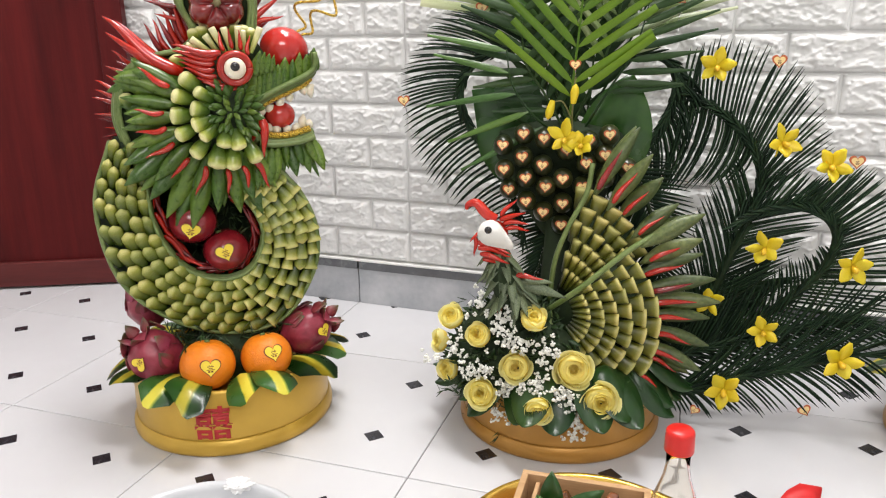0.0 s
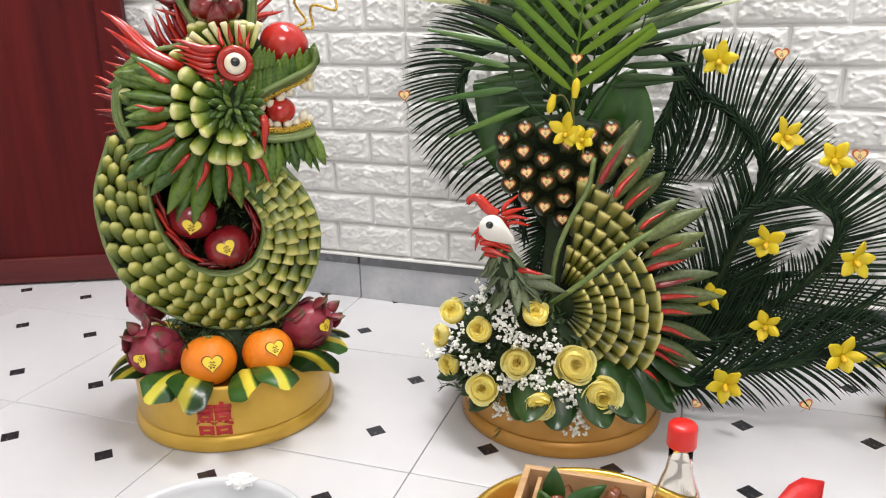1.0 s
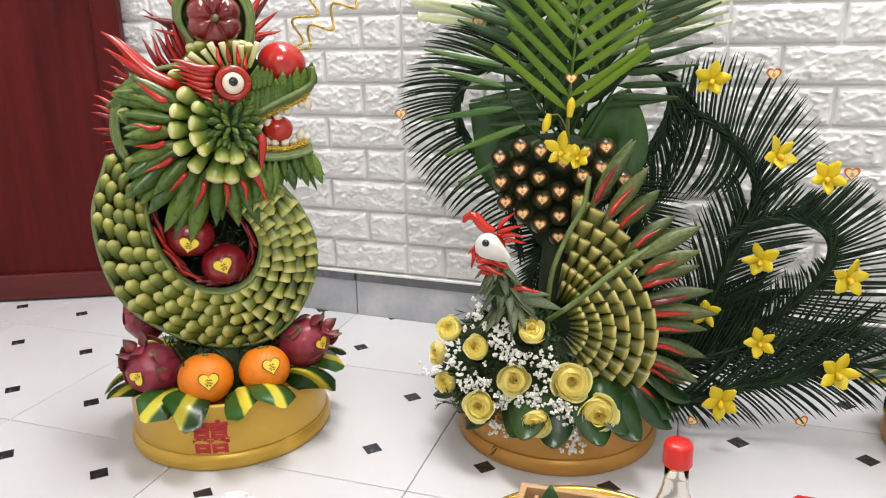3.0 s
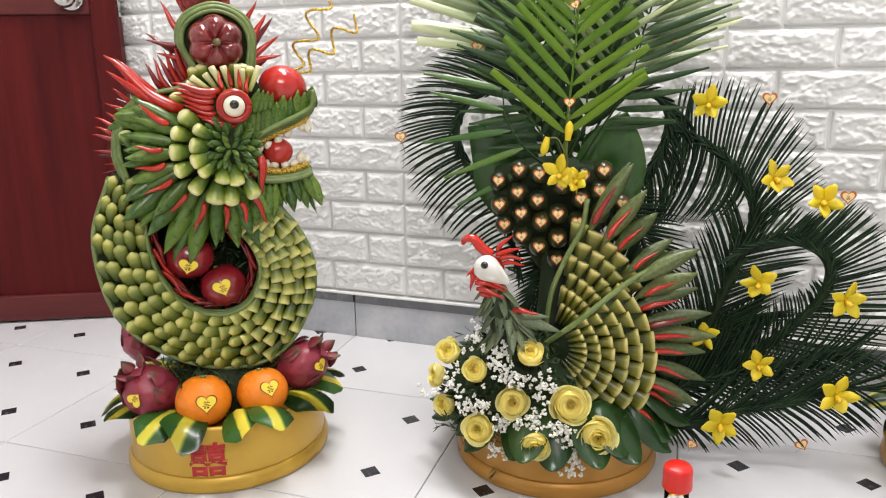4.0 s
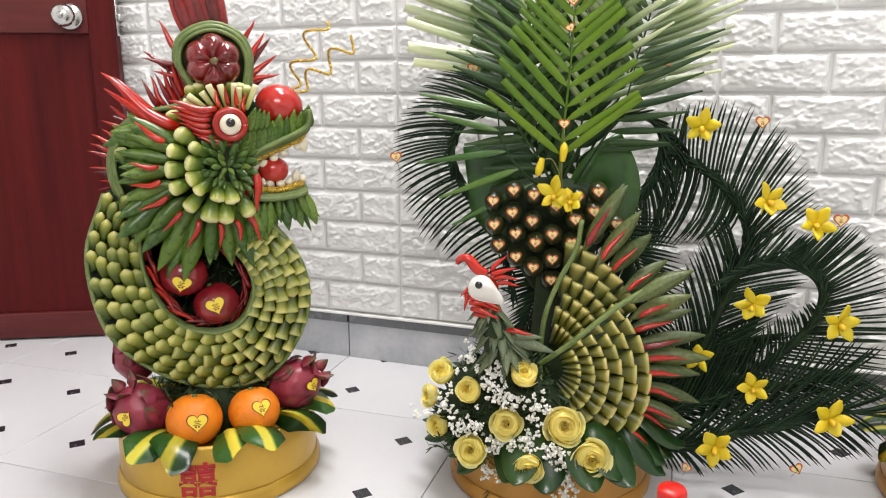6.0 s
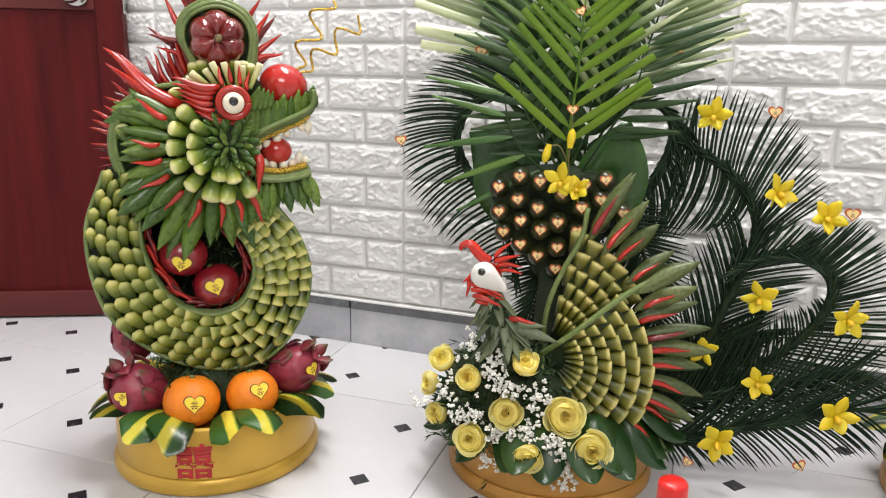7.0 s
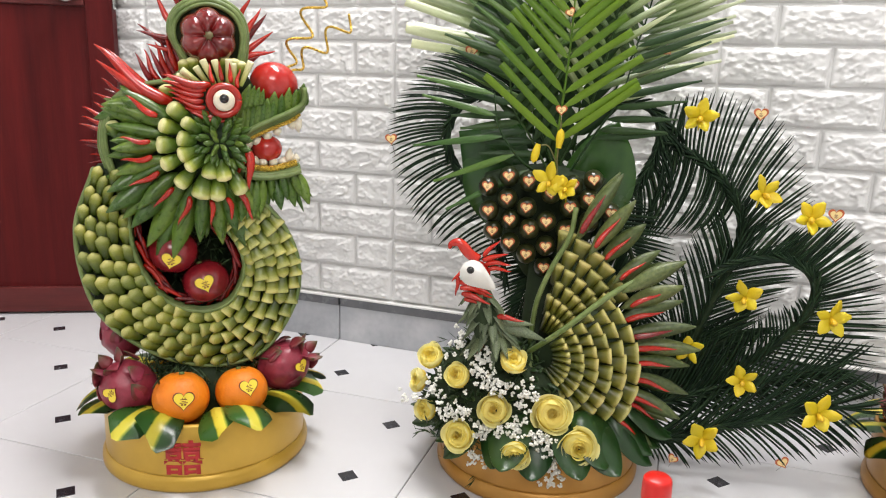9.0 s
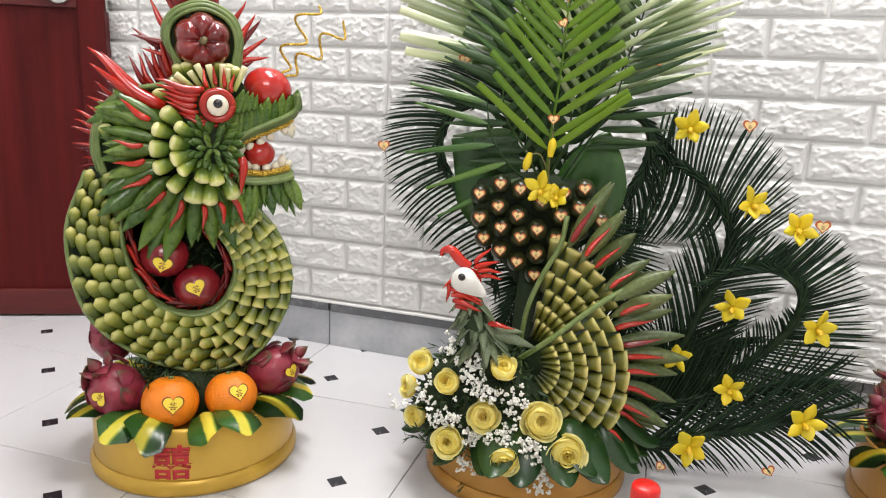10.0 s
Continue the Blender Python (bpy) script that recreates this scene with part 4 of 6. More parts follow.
wing(77, 36, 5, 6, 0.040, 0.198, 0.170, -0.055, 0.020)
wing(41, -55, 8, 6, 0.036, 0.148, 0.182, -0.085, 0.026)
part("wing_edge", tube(bmesh.new(), spline([(-0.020, -0.100, 0.236), (0.03, -0.128, 0.286), (0.10, -0.124, 0.348), (0.165, -0.110, 0.388)], 24), [0.0045] * 18 + [0.004, 0.0036, 0.003, 0.0026, 0.002, 0.001], 8), ROPE, phoenix, "curved green bean edging")
part("wing_edge", tube(bmesh.new(), spline([(-0.020, -0.075, 0.240), (-0.013, -0.082, 0.312), (0.007, -0.080, 0.370), (0.033, -0.076, 0.423), (0.040, -0.074, 0.470)], 20), 0.0042, 8), ROPE, phoenix, "curved green bean edging")
part("wing_edge", tube(bmesh.new(), spline([(-0.020, -0.095, 0.235), (-0.008, -0.11, 0.190), (0.03, -0.11, 0.135), (0.085, -0.10, 0.080)], 20), 0.0045, 8), ROPE, phoenix, "curved green bean edging")
TAILS = [blade_me("tail_leaf", GREY_LEAF, 0.27 + 0.03 * k, 0.12 * (k - 1), -0.55, 0.5, 8, 0.05) for k in range(3)]
for k in range(16):
    f = k / 15
    a = radians(68 - 121 * f + rnd.uniform(-2, 2))
    d = Vector((math.cos(a), 0, math.sin(a)))
    ab = a + radians(5 * (1 - f) ** 2)
    db = Vector((math.cos(ab), 0, math.sin(ab)))
    rb = (0.188 - 0.10 * f if f < 0.4 else 0.132 + 0.055 * (f - 0.4))
    yb = -0.070 - 0.010 * (k % 2)
    o = A + db * rb + Vector((0, yb, 0))
    tip = A + d * (0.256 + 0.055 * max(0.0, 1 - 5 * f) + rnd.uniform(-.006, .006)) + Vector((0, yb + 0.008, 0))
    v = tip - o
    share("tail_leaf", TAILS[k % 3], phoenix, frame_m(o, v, FRONT, v.length, 0.088, 0.090))
    chili(o + v * 0.16 + FRONT * 0.016 + Vector((-d.z, 0, d.x)) * 0.003, v + Vector((0, 0.012, 0)), v.length * 0.54, rnd.random() < 0.25, 0.85, parent=phoenix)
share("tail_leaf", TAILS[1], phoenix, frame_m((0.115, -0.128, 0.352), (1, 0.1, 0.58), FRONT, 0.105, 0.085, 0.10))
share("tail_leaf", TAILS[0], phoenix, frame_m((0.045, -0.085, 0.425), (0.55, 0.1, 0.85), FRONT, 0.120, 0.09, 0.10))

# neck and head
built = set(phoenix.children)
part("neck", tube(bmesh.new(), spline([(-0.070, -0.10, 0.20), (-0.092, -0.115, 0.27), (-0.108, -0.122, 0.33), (-0.112, -0.122, 0.365)], 16), [0.024] * 8 + [0.020, 0.018, 0.016, 0.015, 0.014, 0.013, 0.012, 0.010], 12), CORE, phoenix, "dark green neck core")
PINES = [blade_me("neck_leaf", PINE_LEAF, 0.22 + 0.04 * k, -0.14 + 0.14 * k, 0.3, 0.3, 6, 0.02) for k in range(3)]
for k in range(40):
    f = k / 39
    c = Vector((-0.110 + 0.032 * f, -0.122 + 0.006 * f, 0.345 - 0.080 * f))
    a = k * 2.4
    side = Vector((math.cos(a), -abs(math.sin(a)) * 0.8, 0))
    d = side * 0.75 + Vector((0, 0, -0.85))
    ln = 0.034 + 0.030 * f
    share("neck_leaf", PINES[k % 3], phoenix, frame_m(c + side * 0.010, d, side + Vector((0, -0.4, 0.4)), ln, ln, ln))
for t in ((-0.04, -0.12, 0.262), (0.0, -0.125, 0.262), (-0.02, -0.12, 0.285)):
    o = Vector((-0.085, -0.125, 0.290))
    d = Vector(t) - o
    share("neck_leaf", PINES[1], phoenix, frame_m(o, d, (0, -1, 0.5), d.length, d.length * 0.9, 0.06))
tear = []
for k in range(36):
    a = 2 * math.pi * k / 36
    r = 0.0195
    x, z = r * math.cos(a), r * math.sin(a)
    pt = max(0.0, math.cos(a + radians(32))) ** 5
    tear.append((-0.118 + x + 0.022 * pt * 0.85, 0.3685 + z - 0.022 * pt * 0.55))
plate = part("eye_plate", slab(tear, -0.146, -0.138), WHITE, phoenix, "white teardrop-shaped radish eye")
part("pupil", lathe(bmesh.new(), [(0, 0.004), (0.004, 0.003), (0.0058, 0.001), (0.0058, 0), (0, 0)], 20, frame_m((-0.121, -0.1462, 0.374), (1, 0, 0), FRONT)), BLACK, plate, "black bead pupil")
part("skull", [b for b in [bmesh.new()] if ball(b, Matrix.LocRotScale((-0.113, -0.124, 0.362), None, (0.021, 0.014, 0.022)), 16, 12)][0], CHILI, phoenix, "red chili head")
part("comb", tube(bmesh.new(), spline([(-0.112, -0.128, 0.386), (-0.126, -0.130, 0.396), (-0.140, -0.132, 0.412), (-0.153, -0.132, 0.410), (-0.156, -0.132, 0.402)], 20), [0.0085] * 8 + [0.008, 0.0075, 0.007, 0.0065, 0.006, 0.0055, 0.005, 0.0045, 0.004, 0.0035, 0.003, 0.002], 10), CHILI, phoenix, "hooked red chili comb")
for o, d, ln in (((-0.105, -0.13, 0.386), (1, 0, 0.35), 0.042), ((-0.100, -0.13, 0.380), (1, 0, 0.12), 0.040), ((-0.096, -0.13, 0.372), (1, 0, 0.0), 0.036), ((-0.104, -0.128, 0.392), (0.8, 0, 0.9), 0.036),
                 ((-0.138, -0.141, 0.352), (1, 0, -0.22), 0.054), ((-0.137, -0.141, 0.343), (1, 0, -0.22), 0.052), ((-0.134, -0.140, 0.334), (1, 0, -0.22), 0.048), ((-0.130, -0.139, 0.325), (1, 0, -0.25), 0.044),
                 ((-0.132, -0.140, 0.380), (-0.5, 0, -0.9), 0.032), ((-0.142, -0.140, 0.362), (0.0, 0, -1), 0.034), ((-0.086, -0.125, 0.292), (1, 0, 0.12), 0.050), ((-0.100, -0.130, 0.275), (-0.1, 0, -1), 0.05)):
    chili(o, d, ln, False, 1.15, parent=phoenix)

for ob in set(phoenix.children) - built:
    ob.matrix_basis = pose(0.007, 0, 0.0035) @ ob.matrix_basis

# betel nuts


def nut(u, z):
    y = -0.005 - 0.030 * (1 - min(1, (u * u + (z - 0.44) ** 2) / 0.02))
    t = thing("betel_nut", PHM @ pose(u, y, z), "dark green betel nut with a heart sticker, in a hanging cluster", "betel nut", "betel nut cluster")
    bm = bmesh.new()
    ball(bm, Matrix.LocRotScale((0, 0, 0), None, (0.0165, 0.021, 0.0170)), 18, 12)
    part("skin", bm, NUT, t) if not nut.me else share("skin", nut.me, t, Matrix.Identity(4))
    if not nut.me:
        nut.me = t.children[0].data
    heart_sticker(t, (0, -0.0212, 0.002), (rnd.uniform(-.12, .12), -1, rnd.uniform(0, .2)), 0.0205, True, rnd.uniform(-0.15, 0.15))


nut.me = None
for u, z in ((-0.103, 0.488), (-0.069, 0.507), (-0.036, 0.501), (0.000, 0.484), (0.034, 0.498), (0.066, 0.507), (-0.070, 0.471), (-0.038, 0.459), (0.031, 0.463), (0.060, 0.476), (0.096, 0.455), (-0.100, 0.449),
             (-0.064, 0.437), (-0.005, 0.438), (-0.092, 0.416), (-0.032, 0.424), (0.027, 0.426), (-0.063, 0.398), (-0.004, 0.397), (-0.035, 0.381), (-0.005, 0.360), (0.062, 0.440), (0.030, 0.390)):
    nut(u, z)
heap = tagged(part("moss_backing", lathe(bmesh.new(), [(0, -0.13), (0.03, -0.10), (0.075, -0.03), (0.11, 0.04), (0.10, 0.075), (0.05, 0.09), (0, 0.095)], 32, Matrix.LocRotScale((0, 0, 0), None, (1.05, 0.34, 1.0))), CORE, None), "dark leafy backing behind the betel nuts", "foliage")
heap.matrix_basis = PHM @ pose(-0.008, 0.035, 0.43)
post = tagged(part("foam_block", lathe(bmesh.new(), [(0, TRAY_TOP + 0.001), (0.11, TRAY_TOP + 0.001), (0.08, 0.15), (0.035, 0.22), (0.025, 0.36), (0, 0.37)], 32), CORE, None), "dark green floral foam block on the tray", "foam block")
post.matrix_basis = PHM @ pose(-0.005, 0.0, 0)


def broad_leaf(o, t, w, n, blunt=0.0, label="broad glossy dark green leaf behind the betel nuts"):
    o, t = Vector(o), Vector(t)
    bm = blade(bmesh.new(), o, t, w, n, 0.06, 0.16, 12, 0.0012, 0.52, blunt)
    ob = tagged(part("broad_leaf", bm, BROAD, None), label, "leaf", "broad leaves")
    ob.matrix_basis = PHM
    return ob


broad_leaf((-0.080, 0.05, 0.39), (-0.108, 0.058, 0.580), 0.118, (0.1, -1, 0.1), 0.96)
broad_leaf((0.055, 0.035, 0.39), (0.100, 0.030, 0.600), 0.118, (-0.1, -1, 0.1))

# palm fronds: leaflets as parts


def palm(name, ctrl, material, label, pairs, l0, l1, width, lean0, lean1, tilt=0.15, blunt=0.0, sides=(-1, 1), start=0.1, droop=-0.12):
    t = thing(name, PHM, label, "palm frond", "palm fronds")
    pts = spline(ctrl, 60)
    part("stem", tube(bmesh.new(), pts, [0.0024 - 0.0014 * k / 59 for k in range(60)], 8), PALM_DARK if material is not PALM_BRIGHT else PALM_BRIGHT, t, "thin green stem")
    mes = [mesh_of("leaflet", blade(bmesh.new(), (0, 0, 0), (1, 0, 0), 1.0, (0, 0, 1), 9 * droop * (0.6 + 0.5 * k), 0.22, 8, 0.05, 0.35, blunt), material) for k in range(2)]
    for k in range(pairs):
        f = start + (0.985 - start) * k / (pairs - 1)
        i = min(58, int(f * 59))
        d = (pts[i + 1] - pts[i]).normalized()
        for s in sides:
            side = d.cross(FRONT).normalized() * s
            a = radians(lean0 + (lean1 - lean0) * f + rnd.uniform(-3, 3))
            v = side * math.cos(a) + d * math.sin(a) + FRONT * (tilt + rnd.uniform(-.07, .07))
            ln = (l0 + (l1 - l0) * f) * rnd.uniform(0.92, 1.06)
            share("leaflet", mes[k % 2], t, frame_m(pts[i], v, FRONT + side * 0.25 + Vector((0, 0, 0.35)), ln, width, width))
    return t


palm("palm_frond", [(0.002, -0.020, 0.48), (0.005, -0.045, 0.58), (0.014, -0.052, 0.69), (0.018, -0.052, 0.78), (0.020, -0.046, 0.88)], PALM_BRIGHT, "bright green palm frond standing over the betel nuts", 14, 0.182, 0.045, 0.0126, 38, 46, 0.06, 0.88, start=0.23, droop=-0.02)
palm("palm_frond", [(-0.02, 0.05, 0.54), (-0.070, 0.06, 0.655), (-0.092, 0.06, 0.76), (-0.10, 0.055, 0.92)], PALM_PALE_GLARE, "pale yellow-green palm frond with painted glare and squarely cut leaflets", 17, 0.160, 0.185, 0.0165, 14, 30, 0.02, 0.92, (-1,), 0.46, -0.02)
palm("palm_frond", [(-0.01, 0.045, 0.54), (-0.040, 0.05, 0.66), (-0.055, 0.05, 0.78), (-0.06, 0.05, 0.94)], PALM_DEEP, "deep green palm frond with squarely cut leaflets", 10, 0.110, 0.110, 0.0200, 28, 36, 0.02, 0.88, (-1,), 0.34, -0.02)
palm("palm_frond", [(0.03, 0.05, 0.52), (0.100, 0.06, 0.66), (0.140, 0.06, 0.78), (0.16, 0.055, 0.95)], PALM_PALE_GLARE, "pale grey-green palm frond with painted glare and cut leaflets", 19, 0.160, 0.17, 0.0160, 28, 46, 0.02, 0.3, start=0.36)
palm("palm_frond", [(0.0, 0.03, 0.52), (-0.045, 0.02, 0.64), (-0.050, 0.015, 0.76), (-0.06, 0.01, 0.94)], PALM_MID, "green palm frond among the others", 12, 0.120, 0.13, 0.011, 30, 46, 0.02, 0.3, start=0.30)
palm("palm_frond", [(0.01, 0.03, 0.52), (0.060, 0.02, 0.64), (0.085, 0.015, 0.76), (0.11, 0.01, 0.94)], PALM_PALE_GLARE, "pale green palm frond with painted glare among the others", 12, 0.120, 0.13, 0.011, 30, 48, 0.02, 0.3, start=0.30)
palm("palm_frond", [(0.0, 0.055, 0.50), (0.0, 0.07, 0.64), (0.01, 0.07, 0.78), (0.02, 0.07, 0.97)], PALM_PALE_GLARE, "pale palm frond with painted glare at the back", 14, 0.17, 0.14, 0.012, 34, 52, 0.0, 0.3, start=0.35)
palm("palm_frond", [(-0.01, 0.01, 0.500), (-0.055, -0.01, 0.535), (-0.09, -0.015, 0.585), (-0.10, -0.015, 0.64)], PALM_MID, "short green palm leaf bending outwards", 5, 0.165, 0.130, 0.0120, 26, 20, 0.05, 0.4, (-1,), 0.2, -0.05)
palm("palm_frond", [(0.0, 0.02, 0.50), (-0.04, 0.01, 0.57), (-0.07, 0.0, 0.62), (-0.08, 0.0, 0.70)], PALM_DARK, "short dark palm leaf bending outwards", 9, 0.105, 0.11, 0.014, 30, 26, 0.05, 0.3, (-1, 1), 0.2, 0.0)
palm("palm_frond", [(0.02, 0.02, 0.50), (0.06, 0.01, 0.57), (0.10, 0.0, 0.64), (0.12, 0.0, 0.72)], PALM_DARK, "short dark palm leaf bending outwards", 9, 0.10, 0.14, 0.012, 36, 34, 0.05, 0.25, (1,), 0.34, 0.0)

for sx in (-1, 1):
    palm("palm_frond", [(0.02 * sx, 0.045, 0.46), (0.035 * sx, 0.05, 0.56), (0.04 * sx, 0.05, 0.66), (0.05 * sx, 0.05, 0.76)], PALM_DARK, "dark green palm leaf filling the middle", 12, 0.085, 0.085, 0.019, 34, 56, 0.0, 0.4, (-1, 1), 0.15, 0.0)

# cycad fronds: many fine needles


def cycad(ctrl, left, right, lean, count=70, label="dark green cycad frond bent into an arch", width=0.0072, start=0.04, taper=0.5, curve=-0.12, fwd=0.05):
    t = thing("cycad_frond", PHM, label, "cycad frond", "cycad fronds")
    pts = spline(ctrl, 120)
    part("stem", tube(bmesh.new(), pts, [0.0052 - 0.0034 * k / 119 for k in range(120)], 8), RACHIS if "low over" in label else CYCAD_STEM, t, "ridged stem")
    bm = bmesh.new()
    count = int(count * 0.80)
    for k in range(count):
        f = start + (0.99 - start) * k / (count - 1)
        i = min(117, int(f * 119))
        o = pts[i].lerp(pts[i + 1], f * 119 - i if i < 117 else 0)
        d = (pts[i + 1] - pts[i]).normalized()
        prof = (0.55 + 0.45 * math.sin(math.pi * min(1, f * 1.15 + 0.12))) if f < 0.9 else 0.72
        for s, L in ((-1, left), (1, right)):
            if not L:
                continue
            side = d.cross(FRONT).normalized() * s
            a = radians(lean + 20 * f ** 3 + rnd.uniform(-1.5, 1.5))
            v = side * math.cos(a) + d * math.sin(a) + FRONT * (fwd + 0.05 * s + rnd.uniform(-.03, .03))
            ln = L * prof * rnd.uniform(0.95, 1.03)
            e = o + v.normalized() * ln + d * (ln * 0.10)
            blade(bm, o, e, width, FRONT + d * 0.3, curve * rnd.uniform(0.6, 1.4), 0.15, 5, 0.0006, 0.2)
    tagged(part("needles", bm, CYCAD, t, "fine dark green needles"), kind="stuff")
    return t


def needle(bm, o, e, bow, width):
    """A stiff narrow leaflet from o to e, bowed sideways, keeled in front."""
    d = e - o
    L = d.length
    d = d / L
    side = Vector((-d.z, 0, d.x)).normalized()
    rows = []
    for i in range(6):
        t = i / 5
        c = o + (e - o) * t + side * (bow * L * 4 * t * (1 - t)) + Vector((0, 0.006 * t * t, 0))
        w = width * (1.05 - 0.35 * t) * (0.16 if i == 5 else 1.0) * 0.5
        rows.append([bm.verts.new(c + side * w), bm.verts.new(c + FRONT * 0.0011), bm.verts.new(c - side * w)])
    for a, b in zip(rows, rows[1:]):
        bm.faces.new((a[0], b[0], b[1], a[1]))
        bm.faces.new((a[1], b[1], b[2], a[2]))
        bm.faces.new((a[2], b[2], b[0], a[0]))


def bent_cycad(ctrl, combs, label="dark green cycad frond bent into an arch", stem_mat=None, r=0.0075, width=0.0046):
    """A bent frond: combs of needles leave stretches of its stem and end along curves in its plane."""
    t = thing("cycad_frond", PHM, label, "cycad frond", "cycad fronds")
    pts = spline(ctrl, 160)
    part("stem", tube(bmesh.new(), pts, [r * (1 - 0.45 * k / 159) for k in range(160)], 8), stem_mat or CYCAD_STEM, t, "ridged stem")
    bm = bmesh.new()
    # short leaflets hugging the stem
    for k in range(110):
        i = min(156, int(157 * k / 109))
        d = (pts[i + 2] - pts[i]).normalized()
        side = d.cross(FRONT).normalized() * (1 if k % 2 else -1)
        e = pts[i] + d * rnd.uniform(0.024, 0.036) + side * rnd.uniform(0.003, 0.012) + FRONT * rnd.uniform(0.006, 0.014)
        needle(bm, pts[i] + FRONT * 0.005, e, 0.03, width)
    for t0, t1, tips, count, bow in combs:
        ends = spline([(x, 0, z) for x, z in tips], count)
        for k in range(count):
            f = k / (count - 1)
            q = (t0 + (t1 - t0) * f) * 158
            o = pts[int(q)].lerp(pts[int(q) + 1], q - int(q))
            e = ends[k] + Vector((rnd.uniform(-.003, .003), o.y + rnd.uniform(-.020, .012), rnd.uniform(-.003, .003)))
            needle(bm, o, o.lerp(e, rnd.uniform(0.95, 1.02)), bow * rnd.uniform(0.7, 1.3), width * rnd.uniform(0.85, 1.1))
    tagged(part("needles", bm, CYCAD, t, "fine dark green needles"), kind="stuff")
    return t


bent_cycad([(-0.038, 0.05, 0.636), (-0.096, 0.05, 0.639), (-0.144, 0.05, 0.627), (-0.171, 0.05, 0.601), (-0.183, 0.05, 0.567), (-0.176, 0.05, 0.528), (-0.154, 0.05, 0.488), (-0.115, 0.05, 0.436), (-0.088, 0.05, 0.378), (-0.070, 0.05, 0.305)],
           [(0.0, 1.0, [(-0.192, 0.706), (-0.230, 0.691), (-0.266, 0.639), (-0.291, 0.589), (-0.290, 0.539), (-0.273, 0.470), (-0.241, 0.411), (-0.195, 0.373), (-0.144, 0.350), (-0.093, 0.315)], 66, -0.06)])
bent_cycad([(0.056, 0.05, 0.615), (0.111, 0.05, 0.628), (0.152, 0.05, 0.621), (0.170, 0.05, 0.594), (0.171, 0.05, 0.568), (0.161, 0.05, 0.530), (0.141, 0.05, 0.494), (0.110, 0.05, 0.443), (0.084, 0.05, 0.372)],
           [(0.30, 0.90, [(0.209, 0.573), (0.217, 0.547), (0.204, 0.511), (0.197, 0.468), (0.177, 0.419), (0.150, 0.394), (0.123, 0.363), (0.115, 0.322)], 40, 0.10)])
bent_cycad([(0.213, 0.05, 0.125), (0.235, 0.05, 0.158), (0.260, 0.05, 0.223), (0.283, 0.05, 0.292), (0.304, 0.05, 0.348), (0.317, 0.05, 0.398), (0.317, 0.05, 0.441), (0.299, 0.05, 0.484), (0.269, 0.05, 0.520), (0.224, 0.05, 0.551), (0.177, 0.05, 0.575)],
           [(0.06, 0.46, [(0.362, 0.238), (0.376, 0.285), (0.397, 0.321), (0.424, 0.353), (0.405, 0.409)], 36, 0.03), (0.06, 0.46, [(0.196, 0.252), (0.215, 0.335), (0.230, 0.396), (0.251, 0.445), (0.274, 0.479)], 36, -0.03),
            (0.46, 0.99, [(0.426, 0.485), (0.416, 0.522), (0.392, 0.577), (0.364, 0.606), (0.323, 0.633), (0.272, 0.651), (0.226, 0.652), (0.196, 0.641)], 40, 0.03), (0.68, 1.0, [(0.274, 0.421), (0.253, 0.416), (0.224, 0.410), (0.187, 0.400), (0.151, 0.384), (0.119, 0.353)], 34, 0.08)], r=0.0090)
bent_cycad([(0.194, 0.03, 0.072), (0.237, 0.03, 0.124), (0.319, 0.03, 0.175), (0.389, 0.03, 0.234), (0.429, 0.03, 0.284), (0.442, 0.03, 0.328), (0.432, 0.03, 0.359), (0.404, 0.03, 0.379), (0.369, 0.03, 0.384), (0.323, 0.03, 0.377), (0.279, 0.03, 0.352)],
           [(0.08, 1.0, [(0.375, 0.084), (0.463, 0.127), (0.539, 0.173), (0.569, 0.245), (0.560, 0.303), (0.541, 0.370), (0.514, 0.421), (0.482, 0.452), (0.447, 0.450), (0.405, 0.437), (0.365, 0.450), (0.285, 0.401)], 92, 0.0), (0.10, 0.45, [(0.273, 0.179), (0.325, 0.239), (0.365, 0.291), (0.402, 0.305), (0.430, 0.320)], 34, -0.03)], r=0.0090)
bent_cycad([(0.161, -0.01, 0.052), (0.208, -0.01, 0.064), (0.250, -0.01, 0.072), (0.309, -0.01, 0.096), (0.371, -0.01, 0.112), (0.423, -0.01, 0.132), (0.473, -0.01, 0.156)],
           [(0.08, 1.0, [(0.211, 0.014), (0.283, 0.020), (0.357, 0.027), (0.441, 0.042), (0.514, 0.061), (0.554, 0.095)], 46, 0.04), (0.08, 1.0, [(0.253, 0.128), (0.305, 0.172), (0.373, 0.217), (0.450, 0.240), (0.520, 0.234), (0.560, 0.186), (0.569, 0.147)], 54, -0.04)], "dark green cycad frond lying low over the floor", RACHIS, 0.0050)
bent_cycad([(0.13, 0.02, 0.07), (0.21, 0.02, 0.115), (0.30, 0.02, 0.15), (0.40, 0.02, 0.18), (0.49, 0.02, 0.205)],
           [(0.05, 1.0, [(0.20, 0.20), (0.27, 0.255), (0.36, 0.27), (0.45, 0.275), (0.55, 0.25)], 44, -0.03), (0.05, 1.0, [(0.24, 0.045), (0.33, 0.065), (0.43, 0.09), (0.52, 0.13), (0.57, 0.17)], 44, 0.03)], "dark green straight cycad frond")
cycad([(0.13, 0.04, 0.07), (0.20, 0.04, 0.14), (0.27, 0.045, 0.20), (0.34, 0.05, 0.25)], 0.09, 0.10, 40, 66, "dark green straight cycad frond", fwd=0.0)
cycad([(0.05, 0.05, 0.46), (0.02, 0.055, 0.40), (-0.02, 0.05, 0.33), (-0.05, 0.03, 0.24)], 0.10, 0.10, 40, 50, "dark green cycad frond behind the neck", fwd=0.0)
